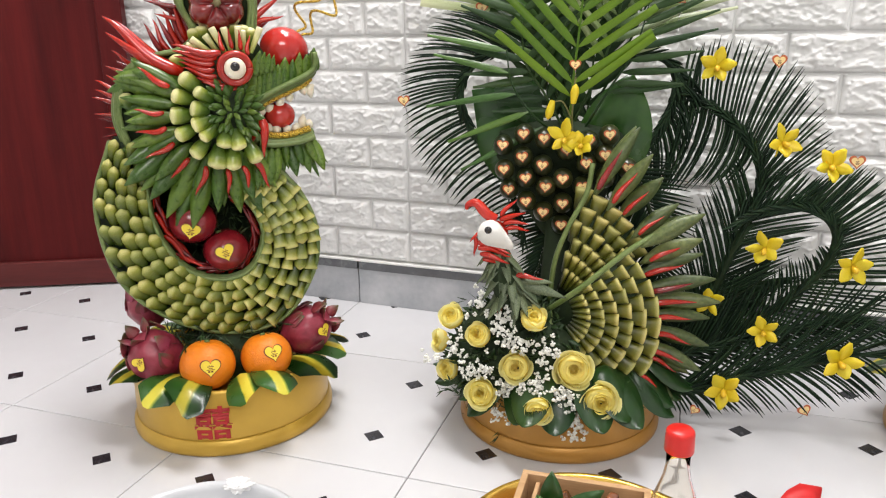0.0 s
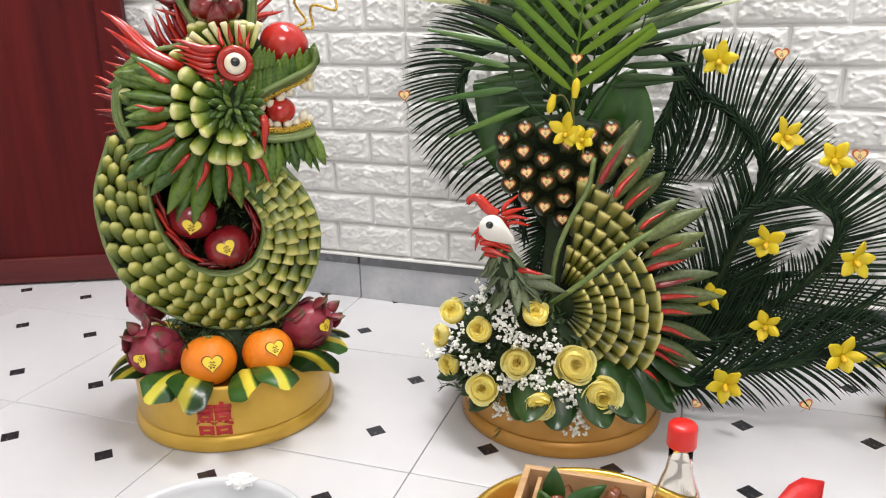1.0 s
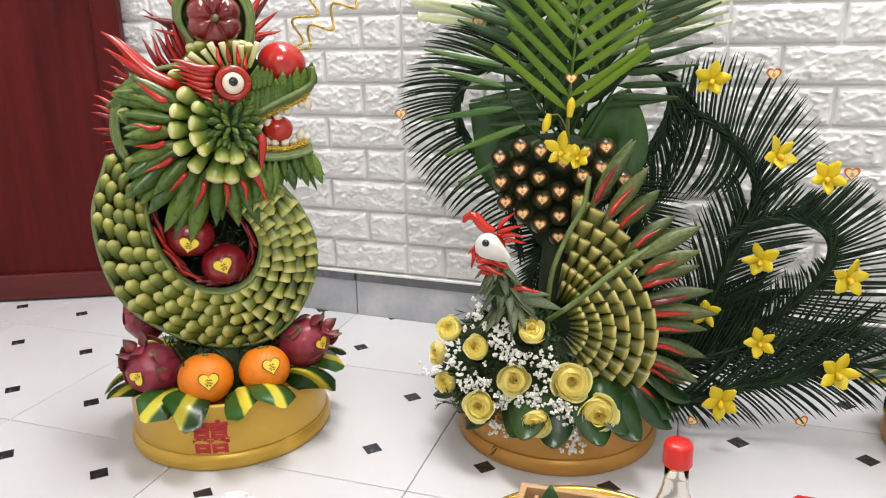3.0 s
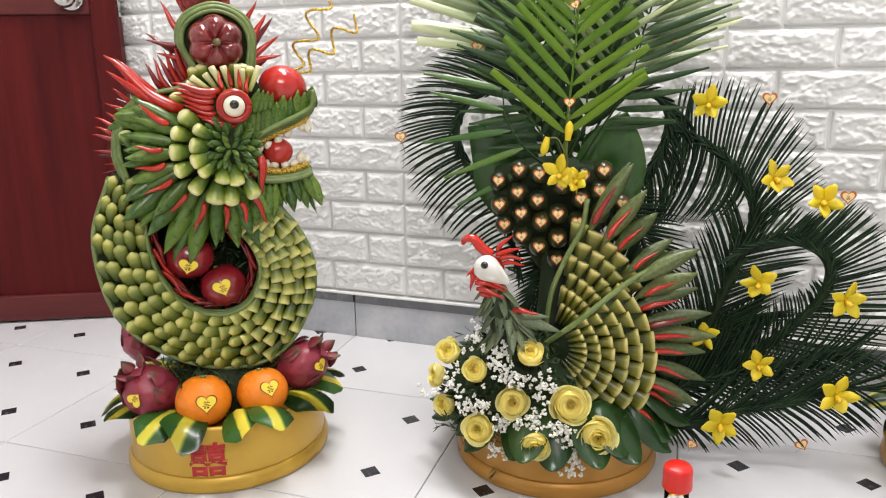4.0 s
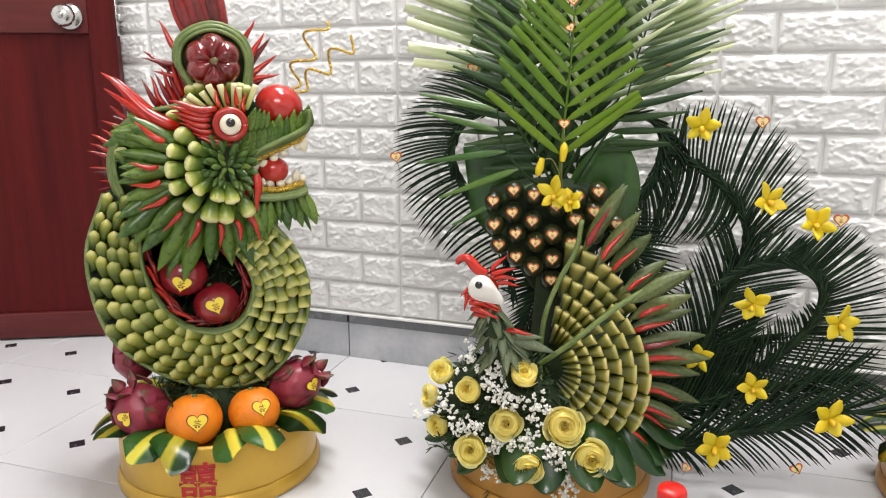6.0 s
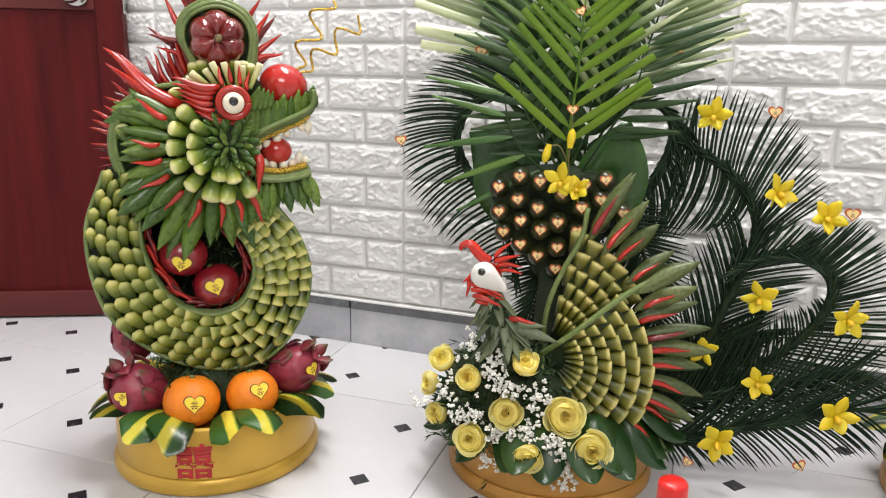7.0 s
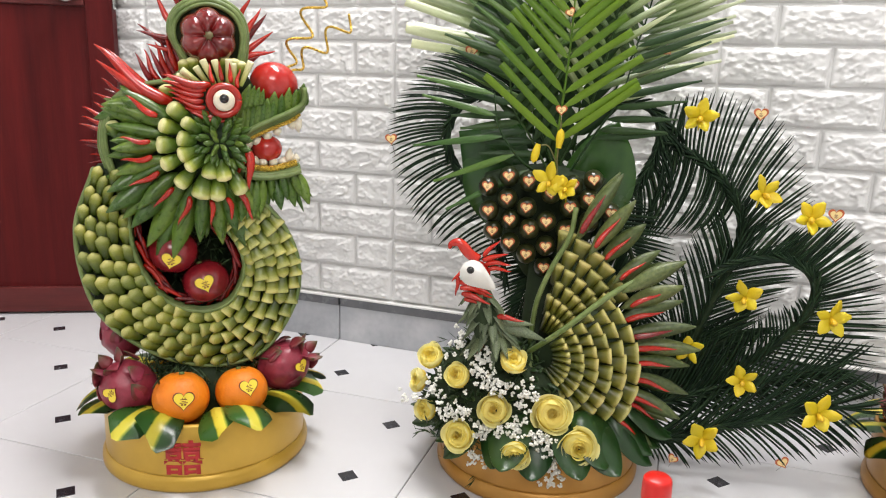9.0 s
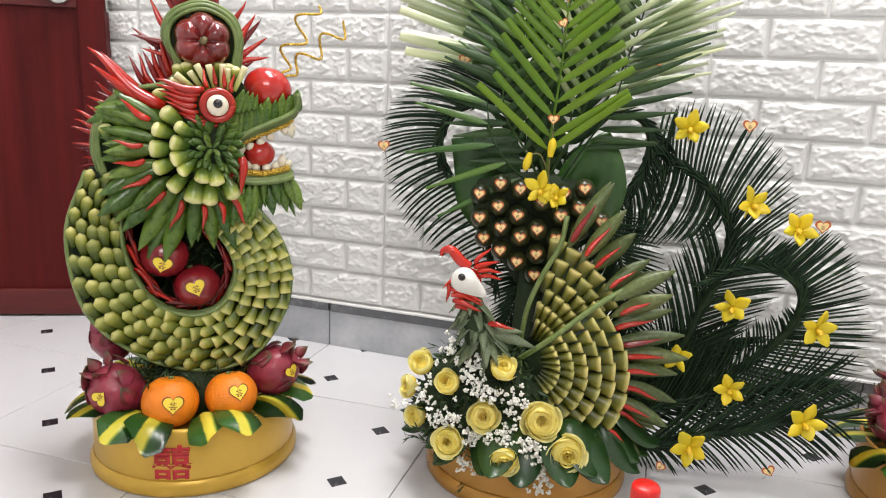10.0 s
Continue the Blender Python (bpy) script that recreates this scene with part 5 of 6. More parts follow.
cycad([(0.06, 0.02, 0.50), (0.13, 0.02, 0.40), (0.16, 0.02, 0.30), (0.17, 0.01, 0.16)], 0.09, 0.09, 40, 55, "dark green cycad frond behind the wing", fwd=0.0)

# yellow orchids
ORCHID_PETAL = mesh_of("petal", blade(bmesh.new(), (0, 0, 0), (1, 0, 0), 0.62, (0, 0, 1), 0.18, 0.12, 7, 0.02, 0.52, 0.25), ORCHID)
LIP_ME = mesh_of("lip", bullet(0.5, False, 0.34, 0.34), ORCHID_LIP)


def orchid(u, y, z, size, turn, face=(0, -1, 0.15)):
    t = thing("orchid", PHM @ pose(u, y, z), "yellow orchid blossom pinned to the fronds", "orchid", "yellow orchids")
    n = Vector(face).normalized()
    sx = Vector((0, 0, 1)).cross(n).normalized()
    sz = n.cross(sx)
    for k, ln in enumerate((1.0, 0.95, 0.88, 0.88, 0.95)):
        a = turn + 2 * math.pi * k / 5
        d = sx * math.sin(a) + sz * math.cos(a) + n * rnd.uniform(0.1, 0.4)
        ln *= rnd.uniform(0.85, 1.12)
        share("petal", ORCHID_PETAL, t, frame_m(n * 0.001, d, n + sx * rnd.uniform(-.35, .35), size * ln, size * rnd.uniform(0.75, 1.05), size * rnd.uniform(0.4, 1.3)))
    share("lip", LIP_ME, t, frame_m(n * 0.002, n + sz * -0.6, sz, size * 0.5, size * 0.42, size * 0.42))
    part("spur", tube(bmesh.new(), [-n * 0.002, -n * 0.012 - sz * 0.008, -n * 0.02 - sz * 0.02], [0.0025, 0.002, 0.001], 6), ORCHID, t)


for u, y, z, s, tn in ((0.219, -0.03, 0.613, 0.031, 0.2), (0.325, -0.03, 0.499, 0.033, -0.5), (0.400, -0.03, 0.464, 0.035, 0.6), (0.317, -0.03, 0.331, 0.032, -0.3), (0.454, -0.02, 0.303, 0.036, 0.1),
                       (0.240, -0.02, 0.235, 0.028, 1.2), (0.332, -0.02, 0.185, 0.030, -0.4), (0.449, -0.04, 0.146, 0.037, 0.3), (0.272, -0.05, 0.089, 0.036, 0.7), (-0.004, -0.058, 0.506, 0.030, 0.2), (0.022, -0.062, 0.497, 0.026, 0.9)):
    orchid(u, y, z, s, tn, (rnd.uniform(-.35, .35), -1, rnd.uniform(-.1, .4)))
spray = thing("orchid_spray", PHM, "thin orchid stem with yellow buds", "orchid")
part("stem", tube(bmesh.new(), spline([(0.008, -0.060, 0.51), (0.006, -0.064, 0.545), (0.009, -0.066, 0.60)], 12), 0.0014, 6), RACHIS, spray)
for o, d in (((0.007, -0.066, 0.560), (0.1, 0, 1)), ((-0.024, -0.066, 0.565), (-0.25, 0, -1))):
    share("bud", mesh_of("bud", bullet(0.5, False, 0.22, 0.22), ORCHID), spray, frame_m(o, d, FRONT, 0.030, 0.030, 0.030))
part("bud_stem", tube(bmesh.new(), spline([(0.006, -0.064, 0.535), (-0.008, -0.068, 0.562), (-0.022, -0.067, 0.563)], 10), 0.0011, 6), RACHIS, spray)


def heart_pick(u, y, z, size, n=(0, -1, 0.05), tilt=0.0):
    t = thing("heart_pick", PHM @ pose(u, y, z), "small red-edged cream heart pick stuck among leaves", "heart pick", "heart picks")
    heart_sticker(t, (0, 0, 0), n, size, True, tilt)
    part("pin", tube(bmesh.new(), [(0, 0.0015, 0), (0.001, 0.012, -0.015), (0.001, 0.03, -0.03)], 0.0006, 5), STEEL, t)


for u, y, z, s, tl in ((-0.142, 0.01, 0.703, 0.022, 0), (0.016, -0.062, 0.800, 0.023, 0.1), (0.013, -0.064, 0.760, 0.016, 0.5), (0.165, 0.0, 0.711, 0.019, 0.8), (0.315, 0.0, 0.618, 0.024, 0.0), (0.446, 0.0, 0.465, 0.026, 0),
                       (-0.272, 0.0, 0.557, 0.022, 0.1), (0.232, -0.03, 0.036, 0.020, -0.6), (0.414, -0.02, 0.043, 0.024, 0.5), (0.008, -0.068, 0.617, 0.019, 0), (0.585, 0.02, 0.125, 0.026, 0.0)):
    heart_pick(u, y, z, s, tilt=tl)

# roses


def petal_me(r, h, half, flare, close, drop, seed, material):
    """A cupped petal: rounded rim, bulging belly, one edge tucked in under its neighbour."""
    bm = bmesh.new()
    nu, nv = 10, 8
    g = []
    for j in range(nv + 1):
        v = j / nv
        row = []
        for i in range(nu + 1):
            u = i / nu * 2 - 1
            rad = r * (0.30 + 0.70 * math.sin(math.pi / 2 * min(1, 1.5 * v))) * (1 - close * 4 * max(0.0, v - 0.5) ** 2) + flare * v ** 5 + 0.09 * r * u
            rad += 0.022 * math.sin(3.7 * u + seed) * v ** 3
            a = u * half * (0.62 + 0.38 * math.sin(math.pi * min(1, 0.2 + 0.6 * v)))
            z = h * v * (1 - drop * abs(u) ** 2.2) + 0.05 * max(0.0, 1 - 4 * abs(u)) * v ** 4 - flare * 0.7 * v ** 7 + 0.02 * math.sin(5 * u + seed * 2) * v ** 3
            row.append(bm.verts.new((rad * math.cos(a), rad * math.sin(a), z)))
        g.append(row)
    fs = [bm.faces.new((a[i], a[i + 1], b[i + 1], b[i])) for a, b in zip(g, g[1:]) for i in range(nu)]
    return mesh_of("petal", bm, material)


def whorl_me():
    """The tightly rolled middle of a rose."""
    bm = bmesh.new()
    g = []
    for i in range(61):
        th = 5.2 * math.pi * i / 60
        r = 0.03 + 0.19 * (i / 60)
        g.append([bm.verts.new(((r + 0.03 * v) * math.cos(th), (r + 0.03 * v) * math.sin(th), 0.2 + (0.70 + 0.06 * math.sin(th * 1.3)) * v)) for v in (0, 0.5, 0.85, 1.0)])
    fs = [bm.faces.new((a[k], b[k], b[k + 1], a[k + 1])) for a, b in zip(g, g[1:]) for k in range(3)]
    bmesh.ops.solidify(bm, geom=fs, thickness=0.012)
    return mesh_of("heart", bm, ROSE_IN)


ROSE_LAYERS = [(3, petal_me(0.29, 0.98, 1.30, 0.01, 0.10, 0.16, 1, ROSE_IN), 0), (3, petal_me(0.40, 1.02, 1.25, 0.02, 0.10, 0.18, 2, ROSE_IN), 0), (4, petal_me(0.52, 1.03, 1.05, 0.03, 0.08, 0.20, 3, ROSE_IN), 0),
               (4, petal_me(0.65, 1.02, 1.05, 0.05, 0.04, 0.22, 4, ROSE), 1), (4, petal_me(0.75, 0.99, 1.05, 0.06, 0.0, 0.24, 5, ROSE), 2), (4, petal_me(0.82, 0.92, 1.00, 0.12, 0.0, 0.28, 6, ROSE), 4)]
ROSE_HEART = whorl_me()
ROSE_BODY = mesh_of("inner_petals", lathe(bmesh.new(), [(0, 0.05), (0.3, 0.08), (0.70, 0.35), (0.74, 0.55), (0.64, 0.74), (0.42, 0.79), (0.22, 0.72), (0.14, 0.64), (0, 0.62)], 24), ROSE_IN)
ROSES = ((-0.179, -0.115, 0.221, 0.0270, (-0.25, -0.65, 0.75), True),
         (-0.130, -0.150, 0.205, 0.0260, (-0.30, -0.85, 0.60), True),
         (-0.042, -0.150, 0.239, 0.0270, (0.05, -0.55, 0.85), True),
         (-0.068, -0.168, 0.160, 0.0275, (0, -1, 0.40), False),
         (0.023, -0.163, 0.160, 0.0330, (0.10, -1, 0.45), False),
         (-0.122, -0.178, 0.116, 0.0275, (-0.15, -1, 0.35), False),
         (-0.030, -0.198, 0.102, 0.0270, (0.05, -1, 0.0), True),
         (0.065, -0.184, 0.117, 0.0325, (0.12, -1, 0.10), False),
         (-0.186, -0.115, 0.124, 0.0240, (-0.6, -0.9, 0.2), True),
         (-0.204, -0.090, 0.166, 0.0240, (-0.9, -0.6, 0.3), True))


def rose(u, y, z, size, n, bud=False):
    t = thing("rose", PHM @ pose(u, y, z), "pale yellow rose among white filler flowers" if not bud else "half-closed pale yellow rose among white filler flowers", "rose", "yellow roses")
    n = Vector(n).normalized()
    base = frame_m((0, 0, 0), Vector((0, 0, 1)).cross(n), n, size, size, size) @ pose(0, 0, -0.75)
    for li, (cnt, me, open_) in enumerate(ROSE_LAYERS[: (5 if bud else 6)]):
        off = rnd.uniform(0, 6.28)
        for k in range(cnt):
            a = math.degrees(off + 2 * math.pi * k / cnt + rnd.uniform(-.18, .18))
            share("petal", me, t, base @ pose(0, 0, 0, 0, 0, a) @ pose(0, 0, 0.0, 0, open_ * (0.6 if bud else 1) + rnd.uniform(-3.5, 3.5), 0) @ Matrix.Diagonal((rnd.uniform(0.93, 1.05), rnd.uniform(0.95, 1.05), rnd.uniform(0.90, 1.07), 1)))
    share("heart", ROSE_HEART, t, base)
    share("inner_petals", ROSE_BODY, t, base)
    part("calyx", tube(bmesh.new(), [base @ Vector((0, 0, 0.12)), base @ Vector((0, 0, -0.1)), base @ Vector((0, 0, -0.9))], [size * 0.30, size * 0.16, size * 0.07], 8), BROAD, t, "green calyx and stalk")


for u, y, z, s, n, b in ROSES:
    rose(u, y + 0.004, z, s, n, b)


def baby_breath():
    bm = bmesh.new()
    r = random.Random(8)
    src = bmesh.new()
    bmesh.ops.create_icosphere(src, subdivisions=1, radius=1.0)
    vs = [v.co.copy() for v in src.verts]
    fs = [[v.index for v in f.verts] for f in src.faces]
    src.free()
    for x, z in ((-0.093, 0.231), (-0.100, 0.216), (-0.078, 0.201), (-0.060, 0.198), (-0.129, 0.253), (-0.017, 0.197), (-0.024, 0.173), (-0.122, 0.151), (-0.141, 0.146), (-0.163, 0.216), (-0.167, 0.180), (-0.175, 0.103), (-0.183, 0.082), (-0.115, 0.066), (-0.096, 0.055), (-0.089, 0.101), (-0.081, 0.118), (-0.038, 0.137), (-0.041, 0.116), (-0.005, 0.119), (0.014, 0.096), (0.018, 0.076), (0.033, 0.061), (0.034, 0.041), (-0.206, 0.154), (-0.108, 0.242)):
        for _ in range(r.randint(13, 18)):
            px, pz = x + r.gauss(0, 0.0095), z + r.gauss(0, 0.0095)
            k = 1 - ((px + 0.06) / 0.20) ** 2 - ((pz - 0.13) / 0.16) ** 2
            if k < 0.06 and pz > 0.118:
                continue
            y = -0.065 - 0.105 * math.sqrt(k) if pz > 0.118 else -math.sqrt(max(0.0, 0.180 ** 2 - px * px))
            c = Vector((px, y + r.uniform(-.006, .006), pz + (0.0 if pz > 0.118 else 0.018)))
            if any((c.x - q[0]) ** 2 + (c.z - q[2] + 0.4 * (c.y - q[1])) ** 2 < (q[3] * 0.98) ** 2 for q in ROSES):
                continue
            for _ in range(6):
                q = c + Vector((r.uniform(-1, 1), r.uniform(-1, 1), r.uniform(-1, 1))) * 0.0030
                sz = r.uniform(0.0016, 0.0026)
                nv = [bm.verts.new(q + v * sz * r.uniform(0.75, 1.25)) for v in vs]
                for f in fs:
                    bm.faces.new([nv[i] for i in f])
    return bm


bb = tagged(part("baby_breath", baby_breath(), BUDS, None), "tiny white filler flowers between the roses", "filler flowers", kind="stuff")
bb.matrix_basis = PHM
def mound_fern():
    """Small pointed leaves all over the mound."""
    r = random.Random(31)
    bm = bmesh.new()
    for _ in range(620):
        a, b = r.uniform(math.pi * 0.95, math.pi * 2.05), r.uniform(-0.5, 1.3)
        n = Vector((math.cos(a) * math.cos(b), math.sin(a) * math.cos(b), math.sin(b)))
        o = Vector((-0.058 + 0.122 * n.x, -0.055 + 0.094 * n.y, 0.135 + 0.102 * n.z))
        d = (n + Vector((r.uniform(-1, 1), r.uniform(-1, 1), r.uniform(-1, 1)))).normalized()
        blade(bm, o, o + d * r.uniform(0.012, 0.028), r.uniform(0.004, 0.010), (r.uniform(-1, 1), -1, r.uniform(-.5, 1)), 0.1, 0.2, 3, 0.0005)
    return bm


mf = tagged(part("mound_leaves", mound_fern(), NEEDLE, None), "small dark green leaves between the roses", "foliage", kind="stuff")
mf.matrix_basis = PHM
bed = tagged(part("fern_bed", fern(420, (-0.055, -0.065, 0.13), (0.062, 0.032, 0.05), 0.034, 9, y_bias=0.25, limit=0.10), NEEDLE, None), "dark green fern bed under the roses", "fern", kind="stuff")
bed.matrix_basis = PHM
front_fern = tagged(part("fern_edge", fern(200, (-0.03, -0.130, 0.098), (0.060, 0.008, 0.010), 0.028, 19, y_bias=0.1, limit=0.16), NEEDLE, None), "dark green fern tufts over the tray's front edge", "fern", kind="stuff")
front_fern.matrix_basis = PHM
mound = tagged(part("moss_mound", [b for b in [bmesh.new()] if ball(b, Matrix.LocRotScale((-0.058, -0.055, 0.135), None, (0.125, 0.095, 0.105)), 28, 16)][0], CORE, None), "dark mossy mound holding the roses on the tray", "moss")
mound.matrix_basis = PHM
skirt = thing("leaf_collar", PHM, "dark green pointed leaves round the tray's rim", "leaves")
SKIRT = [mesh_of("leaf", blade(bmesh.new(), (0, 0, 0), (0.085 - 0.010 * k, 0, 0), 0.070, (0, 0, 1), -0.85 - 0.10 * k, -0.12, 12, 0.001, 0.4), SKIRT_LEAF) for k in range(2)]
for k in range(19):
    a = math.pi * (0.86 + 1.28 * k / 18) + rnd.uniform(-.14, .14)
    d = Vector((math.cos(a), math.sin(a), 0.08 + rnd.uniform(-.05, .1)))
    share("leaf", SKIRT[k % 2], skirt, frame_m((0.134 * math.cos(a), 0.134 * math.sin(a), 0.141 + 0.005 * (k % 3)), d, (rnd.uniform(-.2, .2), rnd.uniform(-.2, .2), 1)))
for k in range(5):
    a = -0.62 + 0.30 * k
    d = Vector((math.cos(a), math.sin(a), 0.08))
    share("leaf", SKIRT[k % 2], skirt, frame_m((0.134 * math.cos(a), 0.134 * math.sin(a), 0.140), d, (0, 0, 1)))

# ---- things in the foreground and at the side ----
PLASTIC = mat("white_plastic", (0.56, 0.57, 0.59), 0.3, var=0.03, scale=12)
TISSUE = mat("white_tissue", (0.80, 0.80, 0.80), 0.8, var=0.05, scale=60, bump=0.5, bscale=120)
PINE = mat("pale_pine_wood", (0.42, 0.24, 0.11), 0.5, scale=8, col2=(0.60, 0.38, 0.20), stretch=(1, 8, 8), bump=0.15)
DRIED = mat("brown_dried_fruit", (0.09, 0.025, 0.008), 0.22, scale=40, col2=(0.24, 0.08, 0.025), rand=0.3, coat=0.5)
RED_CAP = mat("red_plastic", (0.62, 0.014, 0.010), 0.3, var=0.06, scale=20)
RED_PAPER = mat("red_paper", (0.55, 0.012, 0.012), 0.45, var=0.08, scale=14, bump=0.1)
GOLD_BRIGHT = mat("bright_gold_metal", (0.75, 0.48, 0.10), 0.22, metal=0.85, var=0.08, scale=10)


def clear(name, colour, ior, rough=0.02):
    m = bpy.data.materials.new(name)
    m.use_nodes = True
    b = m.node_tree.nodes["Principled BSDF"]
    b.inputs["Base Color"].default_value = (*colour, 1)
    b.inputs["Transmission Weight"].default_value = 1.0
    b.inputs["IOR"].default_value, b.inputs["Roughness"].default_value = ior, rough
    return m


GLASS = clear("clear_glass", (0.985, 0.985, 0.98), 1.16)
LIQUID = clear("pale_spirit", (0.99, 0.95, 0.88), 1.05)

basin = thing("basin", pose(-0.312, 0.776, 0), "round white plastic basin on the tiles", "basin")
part("bowl", lathe(bmesh.new(), [(0, 0.001), (0.115, 0.001), (0.130, 0.052), (0.137, 0.056), (0.1375, 0.061), (0.134, 0.063), (0.128, 0.059), (0.1265, 0.052), (0.111, 0.007), (0, 0.007)], 80), PLASTIC, basin)


def crumple(m, s, seed):
    bm = bmesh.new()
    bmesh.ops.create_icosphere(bm, subdivisions=4, radius=1.0)
    for v in bm.verts:
        k = noise.noise(v.co * 2.2 + Vector((seed, 0, 0))) + 0.7 * abs(noise.noise(v.co * 5.5 + Vector((0, seed, 0))))
        v.co *= 0.8 + 0.55 * k
        v.co = Vector((v.co.x * s, v.co.y * s * 0.7, v.co.z * s * 0.5))
    ob = tagged(part("tissue", bm, TISSUE, None, flat=True), "crumpled white paper tissue on the basin's rim", "tissue")
    ob.matrix_basis = m
    return ob


crumple(pose(-0.290, 0.893, 0.066, 10, 0, 0), 0.019, 3.0)

brass = thing("round_tray", pose(0.172, 0.768, 0), "shallow round gold metal tray on the tiles", "tray")
part("plate", lathe(bmesh.new(), [(0, 0.001), (0.140, 0.001), (0.158, 0.042), (0.165, 0.046), (0.168, 0.050), (0.165, 0.054), (0.160, 0.052), (0.154, 0.044), (0.137, 0.005), (0, 0.005)], 96), GOLD_BRIGHT, brass)
wbox = thing("wooden_box", pose(0.107, 0.899, 0.0055, 0, 0, -17.0), "open pale wooden box of dried fruit on the gold tray", "box")
BX, BY, BH = 0.172, 0.105, 0.077
for nm, a in (("side", (0, BX, -0.009, 0)), ("side", (0, BX, -BY, -BY + 0.009)), ("end", (0, 0.009, -BY + 0.0095, -0.0095)), ("end", (BX - 0.009, BX, -BY + 0.0095, -0.0095))):
    part(nm, box(bmesh.new(), a[0], a[1], a[2], a[3], 0.0, BH, 0.001), PINE, wbox, flat=True)
part("bottom", box(bmesh.new(), 0.0095, BX - 0.0095, -BY + 0.0095, -0.0095, 0.001, 0.006), PINE, wbox, flat=True)
part("divider", box(bmesh.new(), 0.020, 0.026, -BY + 0.0098, -0.0098, 0.0065, BH - 0.010, 0.001), PINE, wbox, flat=True)
r4 = random.Random(5)
for k in range(22):
    bm = bmesh.new()
    bmesh.ops.create_icosphere(bm, subdivisions=3, radius=0.014)
    for v in bm.verts:
        v.co *= 1 + 0.28 * noise.noise(v.co * 110 + Vector((k, 0, 0)))
        v.co.z *= 0.7
    f = tagged(part("dried_fruit", bm, DRIED, None), "glossy brown dried fruit in the wooden box", "dried fruit", "dried fruits")
    f.matrix_basis = wbox.matrix_basis @ pose(r4.uniform(0.042, 0.145), r4.uniform(-0.088, -0.022), 0.016 + 0.0125 * (k // 5), r4.uniform(0, 90), r4.uniform(0, 90), 0)
for o, t, w in (((0.05, -0.062, 0.06), (0.047, -0.045, 0.112), 0.030), ((0.060, -0.066, 0.060), (0.112, -0.040, 0.092), 0.026), ((0.045, -0.07, 0.06), (0.030, -0.062, 0.084), 0.022)):
    lf = tagged(part("leaf", blade(bmesh.new(), o, t, w, (0, -1, 0.3), 0.15, 0.35, 8, 0.001, 0.4), BROAD, None), "dark green leaf standing in the wooden box", "leaf", "leaves in the box")
    lf.matrix_basis = wbox.matrix_basis

bottle = thing("bottle", pose(0.258, 0.722, 0.0053), "clear glass bottle of spirit with a red cap", "bottle")
prof = [(0.0, 0.0), (0.030, 0.0), (0.033, 0.004), (0.033, 0.10), (0.031, 0.125), (0.0235, 0.155), (0.0155, 0.180), (0.0132, 0.195), (0.0130, 0.232)]
glass = part("glass", lathe(bmesh.new(), prof + [(0.0110, 0.232), (0.0112, 0.195), (0.0135, 0.180), (0.0213, 0.155), (0.0288, 0.125), (0.0305, 0.10), (0.0305, 0.005), (0, 0.004)], 48), GLASS, bottle, "clear glass body")
glass.visible_shadow = False
liq = part("spirit", lathe(bmesh.new(), [(0, 0.0045), (0.0302, 0.0055), (0.0302, 0.10), (0.0285, 0.125), (0.0210, 0.155), (0.0132, 0.180), (0.0110, 0.195), (0.0110, 0.202), (0, 0.202)], 40), LIQUID, bottle, "pale clear spirit")
liq.visible_shadow = False
cap_bm = lathe(bmesh.new(), [(0, 0.2405), (0.0132, 0.2402), (0.0152, 0.238), (0.0158, 0.235), (0.0162, 0.2145), (0.0158, 0.2135), (0.0140, 0.2135), (0.0140, 0.2325), (0, 0.2325)], 56)
part("cap", cap_bm, RED_CAP, bottle, "red plastic screw cap")

packet = thing("gift_packet", pose(0.478, 0.845, 0.0, 0, 0, 17), "red paper gift packet with a raised flap on the floor", "gift packet")
part("body", box(bmesh.new(), -0.065, 0.065, -0.05, 0.030, 0.0005, 0.022, 0.003), RED_PAPER, packet, flat=True)
part("flap", blade(bmesh.new(), (-0.085, 0.012, 0.024), (0.052, 0.030, 0.050), 0.04, (0, -0.6, 1), 0.05, 0.0, 6, 0.001, 0.75), RED_PAPER, packet, "pointed red paper flap")

# part of a third arrangement at the side
SDM = pose(0.925, 1.075, 0, 0, 0, -30)
gold_tray(SDM, GOLD_DARK, "round gold lacquered tray beside the palm fronds")
side_foam = tagged(part("foam_block", lathe(bmesh.new(), [(0, TRAY_TOP + 0.001), (0.12, TRAY_TOP + 0.001), (0.10, 0.14), (0.06, 0.19), (0, 0.20)], 40), CORE, None), "dark green floral foam block on the side tray", "foam block")
side_foam.matrix_basis = SDM
side_collar = thing("leaf_collar", SDM, "striped green leaves round the side tray's rim", "leaves")
for k in range(17):
    a = 2 * math.pi * k / 17
    d = Vector((math.cos(a), math.sin(a), 0.0))
    share("leaf", COLLAR[k % 3], side_collar, frame_m((0.140 * math.cos(a), 0.140 * math.sin(a), 0.1175), d, (0.1 * math.sin(k), 0.1, 1)))
pitaya(SDM @ pose(-0.105, -0.045, 0.150, 0, -150, 10), 0.045, "dark pink dragon fruit on the side tray", (-0.3, -1, 0.3))
pitaya(SDM @ pose(-0.100, 0.060, 0.155, 0, -130, -30), 0.045, "dark pink dragon fruit on the side tray", (-0.6, -1, 0.5))
pitaya(SDM @ pose(-0.020, -0.110, 0.150, 0, -150, 70), 0.045, "dark pink dragon fruit on the side tray", (-0.3, -1, 0.2))
side_fern = tagged(part("fern_bed", fern(200, (0, -0.0, 0.135), (0.07, 0.06, 0.025), 0.045, 15), NEEDLE, None), "dark green fern bed on the side tray", "fern", kind="stuff")
side_fern.matrix_basis = SDM

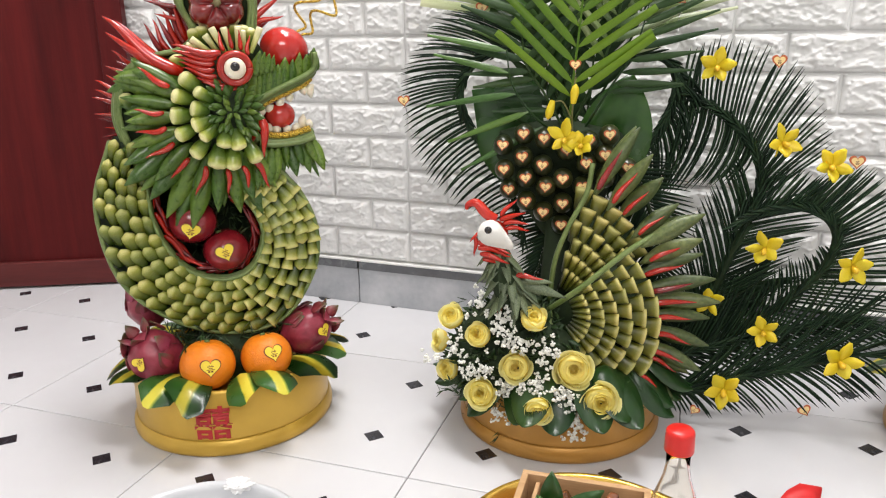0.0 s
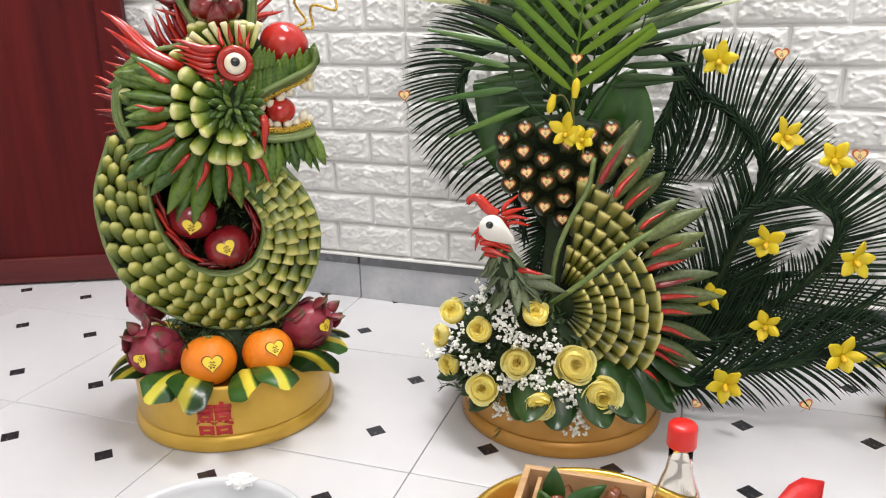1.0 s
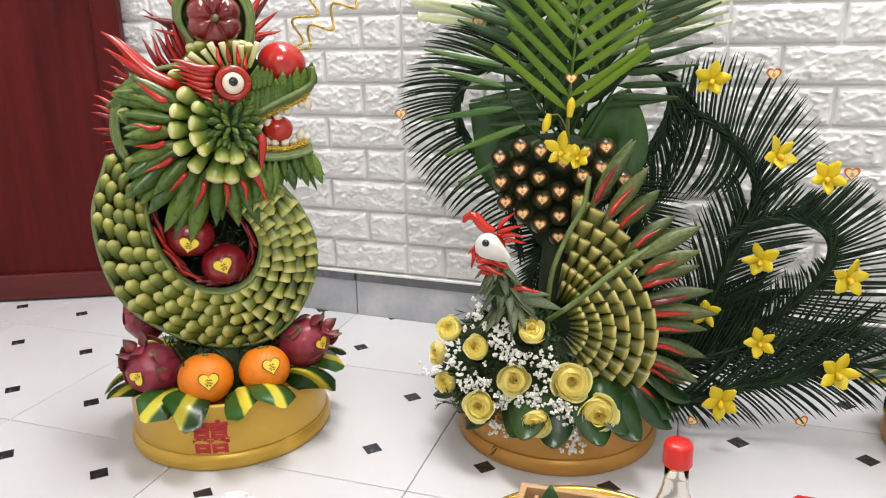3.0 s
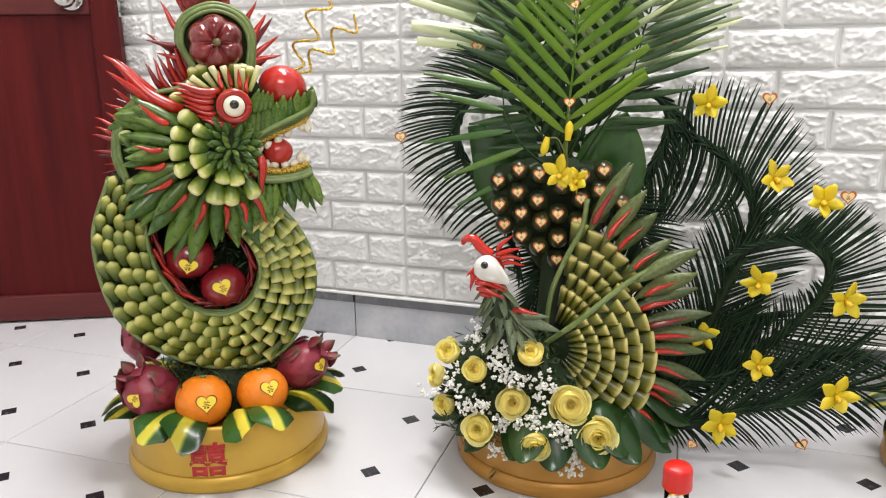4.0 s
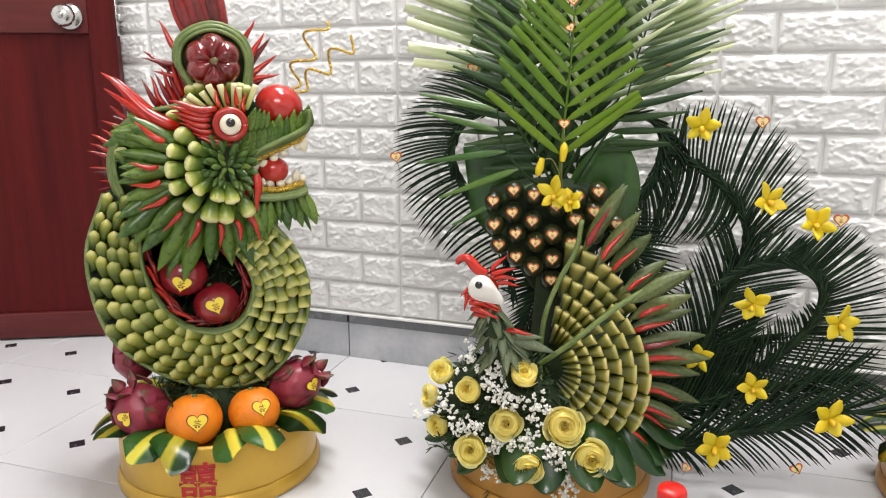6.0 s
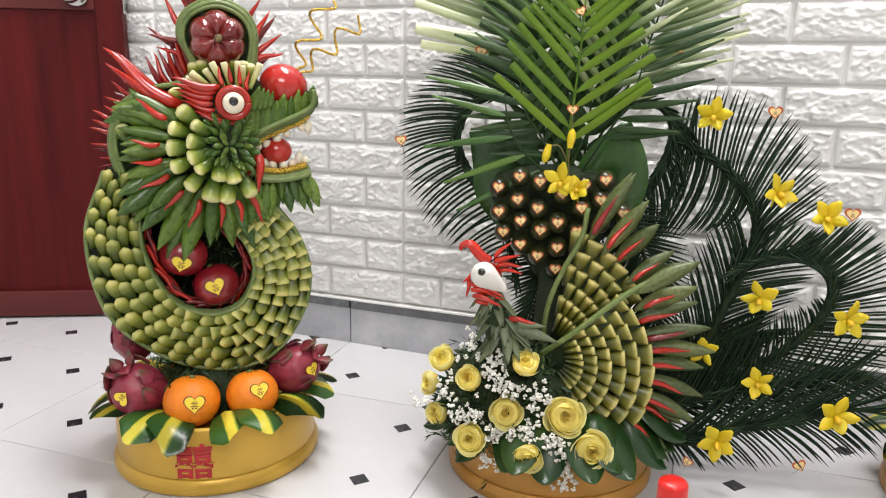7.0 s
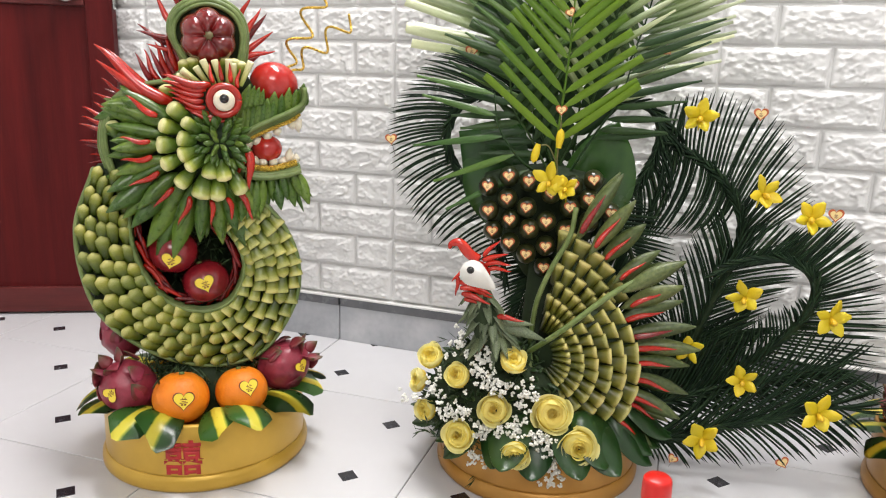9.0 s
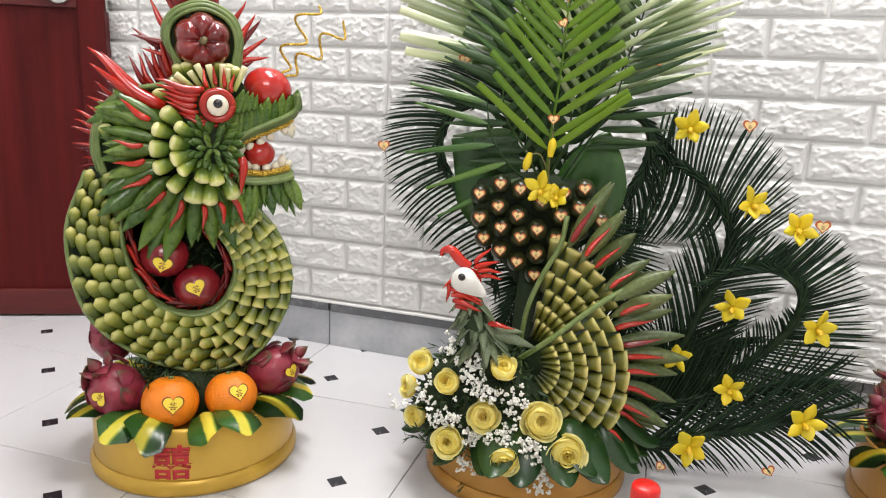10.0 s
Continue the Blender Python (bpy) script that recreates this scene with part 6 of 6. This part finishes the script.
# door fittings
knob = part("knob", lathe(bmesh.new(), [(0, 0.0), (0.033, 0.0), (0.034, 0.004), (0.028, 0.010), (0.013, 0.014), (0.012, 0.026), (0.022, 0.032), (0.0275, 0.044), (0.026, 0.056), (0.019, 0.064), (0, 0.066)], 40, frame_m((-0.107, -0.001, 0.845), (1, 0, 0), FRONT)), STEEL, door, "round brushed steel door knob")
part("keyhole", lathe(bmesh.new(), [(0, 0.004), (0.006, 0.0035), (0.008, 0.0), (0, 0)], 20, frame_m((-0.107, -0.066, 0.845), (1, 0, 0), FRONT)), STEEL, knob, "small steel keyhole disc")
part("latch", box(bmesh.new(), 0.0005, 0.0035, 0.008, 0.032, 0.80, 0.90, 0.0008), STEEL, door, "steel latch plate")
part("latch_bolt", box(bmesh.new(), 0.0037, 0.014, 0.012, 0.027, 0.838, 0.856, 0.003), STEEL, door, "steel latch bolt")

# ---- repeated pieces of floor and wall ----
TW = 0.2 * 2


def tile_mesh():
    bm = bmesh.new()
    h = TW / 2 - 0.001
    box(bm, -h, h, -h, h, -0.009, 0, 0.0012)
    me = bpy.data.meshes.new("tile")
    bm.to_mesh(me)
    bm.free()
    me.materials.append(TILE)
    bm = bmesh.new()
    box(bm, -0.0135, 0.0135, -0.0135, 0.0135, -0.001, 0.0008, 0.0003)
    bmesh.ops.rotate(bm, verts=bm.verts, matrix=Matrix.Rotation(radians(45), 3, "Z"))
    mi = bpy.data.meshes.new("inset")
    bm.to_mesh(mi)
    bm.free()
    mi.materials.append(INSET)
    return me, mi


tile_me, inset_me = tile_mesh()
for a in range(-9, 10):
    for b in range(-12, 8):
        m = LAT @ pose(0.2 * (0.5 + 2 * a), 0.2 * (1.5 + 2 * b), 0)
        c = m.translation
        if not (-2.05 < c.x < 2.3 and -2.75 < c.y and (WALLM.inverted() @ c).y < 0.25):
            continue
        t = share("tile", tile_me, floor, m)
        for dx in (-0.1, 0.1):
            for dy in (-0.1, 0.1):
                share("inset", inset_me, t, pose(dx, dy, 0))


def foam_brick(seed, w, h=0.0775):
    """A hewn brick face: flat dressed margin, rough raised middle."""
    bm = bmesh.new()
    nx, ny = int(w / 0.0029), 27
    g = 0.0022
    rows = []
    for j in range(ny + 1):
        row = []
        for i in range(nx + 1):
            x = g + (w - 2 * g) * i / nx
            z = g + (h - 2 * g) * j / ny
            e = min(x - g, w - g - x, z - g, h - g - z)
            f = max(0.0, min(1.0, (e - 0.0035) / 0.006))
            p = Vector((x * 26, z * 44, seed * 7.3))
            warp = noise.noise(p * 1.7) * 0.45
            rg = noise.noise(Vector((x * 29 + warp, z * 56 + warp, seed * 7.3)))
            rg2 = noise.noise(Vector((x * 66 - warp, z * 105, seed * 3.3 + 9)))
            # flat hewn facets with sharp broken edges between them
            s1 = max(0.0, min(1.0, (rg + 0.06) / 0.09))
            s2 = max(0.0, min(1.0, (rg2 - 0.10) / 0.12))
            crease = max(0.0, 1 - abs(rg - 0.02) * 11)
            edge = max(0.0, min(1.0, (e - 0.0040 - 0.004 * abs(rg2) - 0.006 * max(0, rg)) / 0.0030))
            vein = max(0.0, 1 - abs(noise.noise(Vector((x * 48 + warp * 2, z * 62 - warp, seed * 5.1 + 3)))) * 7)
            d = 0.0080 * min(1, e / 0.002) + edge * (0.0018 + 0.0022 * s1 + 0.0014 * s2 + 0.0020 * crease + 0.0018 * vein + 0.0010 * noise.noise(p * 3.1))
            row.append(bm.verts.new((x, 0.012 - max(0.0, d), z)))
        rows.append(row)
    for a, b in zip(rows, rows[1:]):
        for i in range(nx):
            bm.faces.new((a[i], a[i + 1], b[i + 1], b[i]))
    for f in bm.faces:
        f.smooth = True
    me = bpy.data.meshes.new("brick")
    bm.to_mesh(me)
    bm.free()
    me.materials.append(FOAM)
    return me


LONG = [foam_brick(s, 0.2) for s in range(8)]
SHORT = [foam_brick(20 + s, 0.1) for s in range(5)]
rng = random.Random(4)
for row in range(0, 14):
    z = 0.1180 + 0.0775 * row
    for panel in (-1.83, -1.13, -0.43, 0.27, 0.97, 1.67, 2.37):
        u = panel
        for w in ((0.1, 0.2, 0.2, 0.2) if row % 2 == 0 else (0.2, 0.2, 0.2, 0.1)):
            share("brick", rng.choice(LONG if w > 0.15 else SHORT), wall_back, pose(u, 0, z))
            u += w
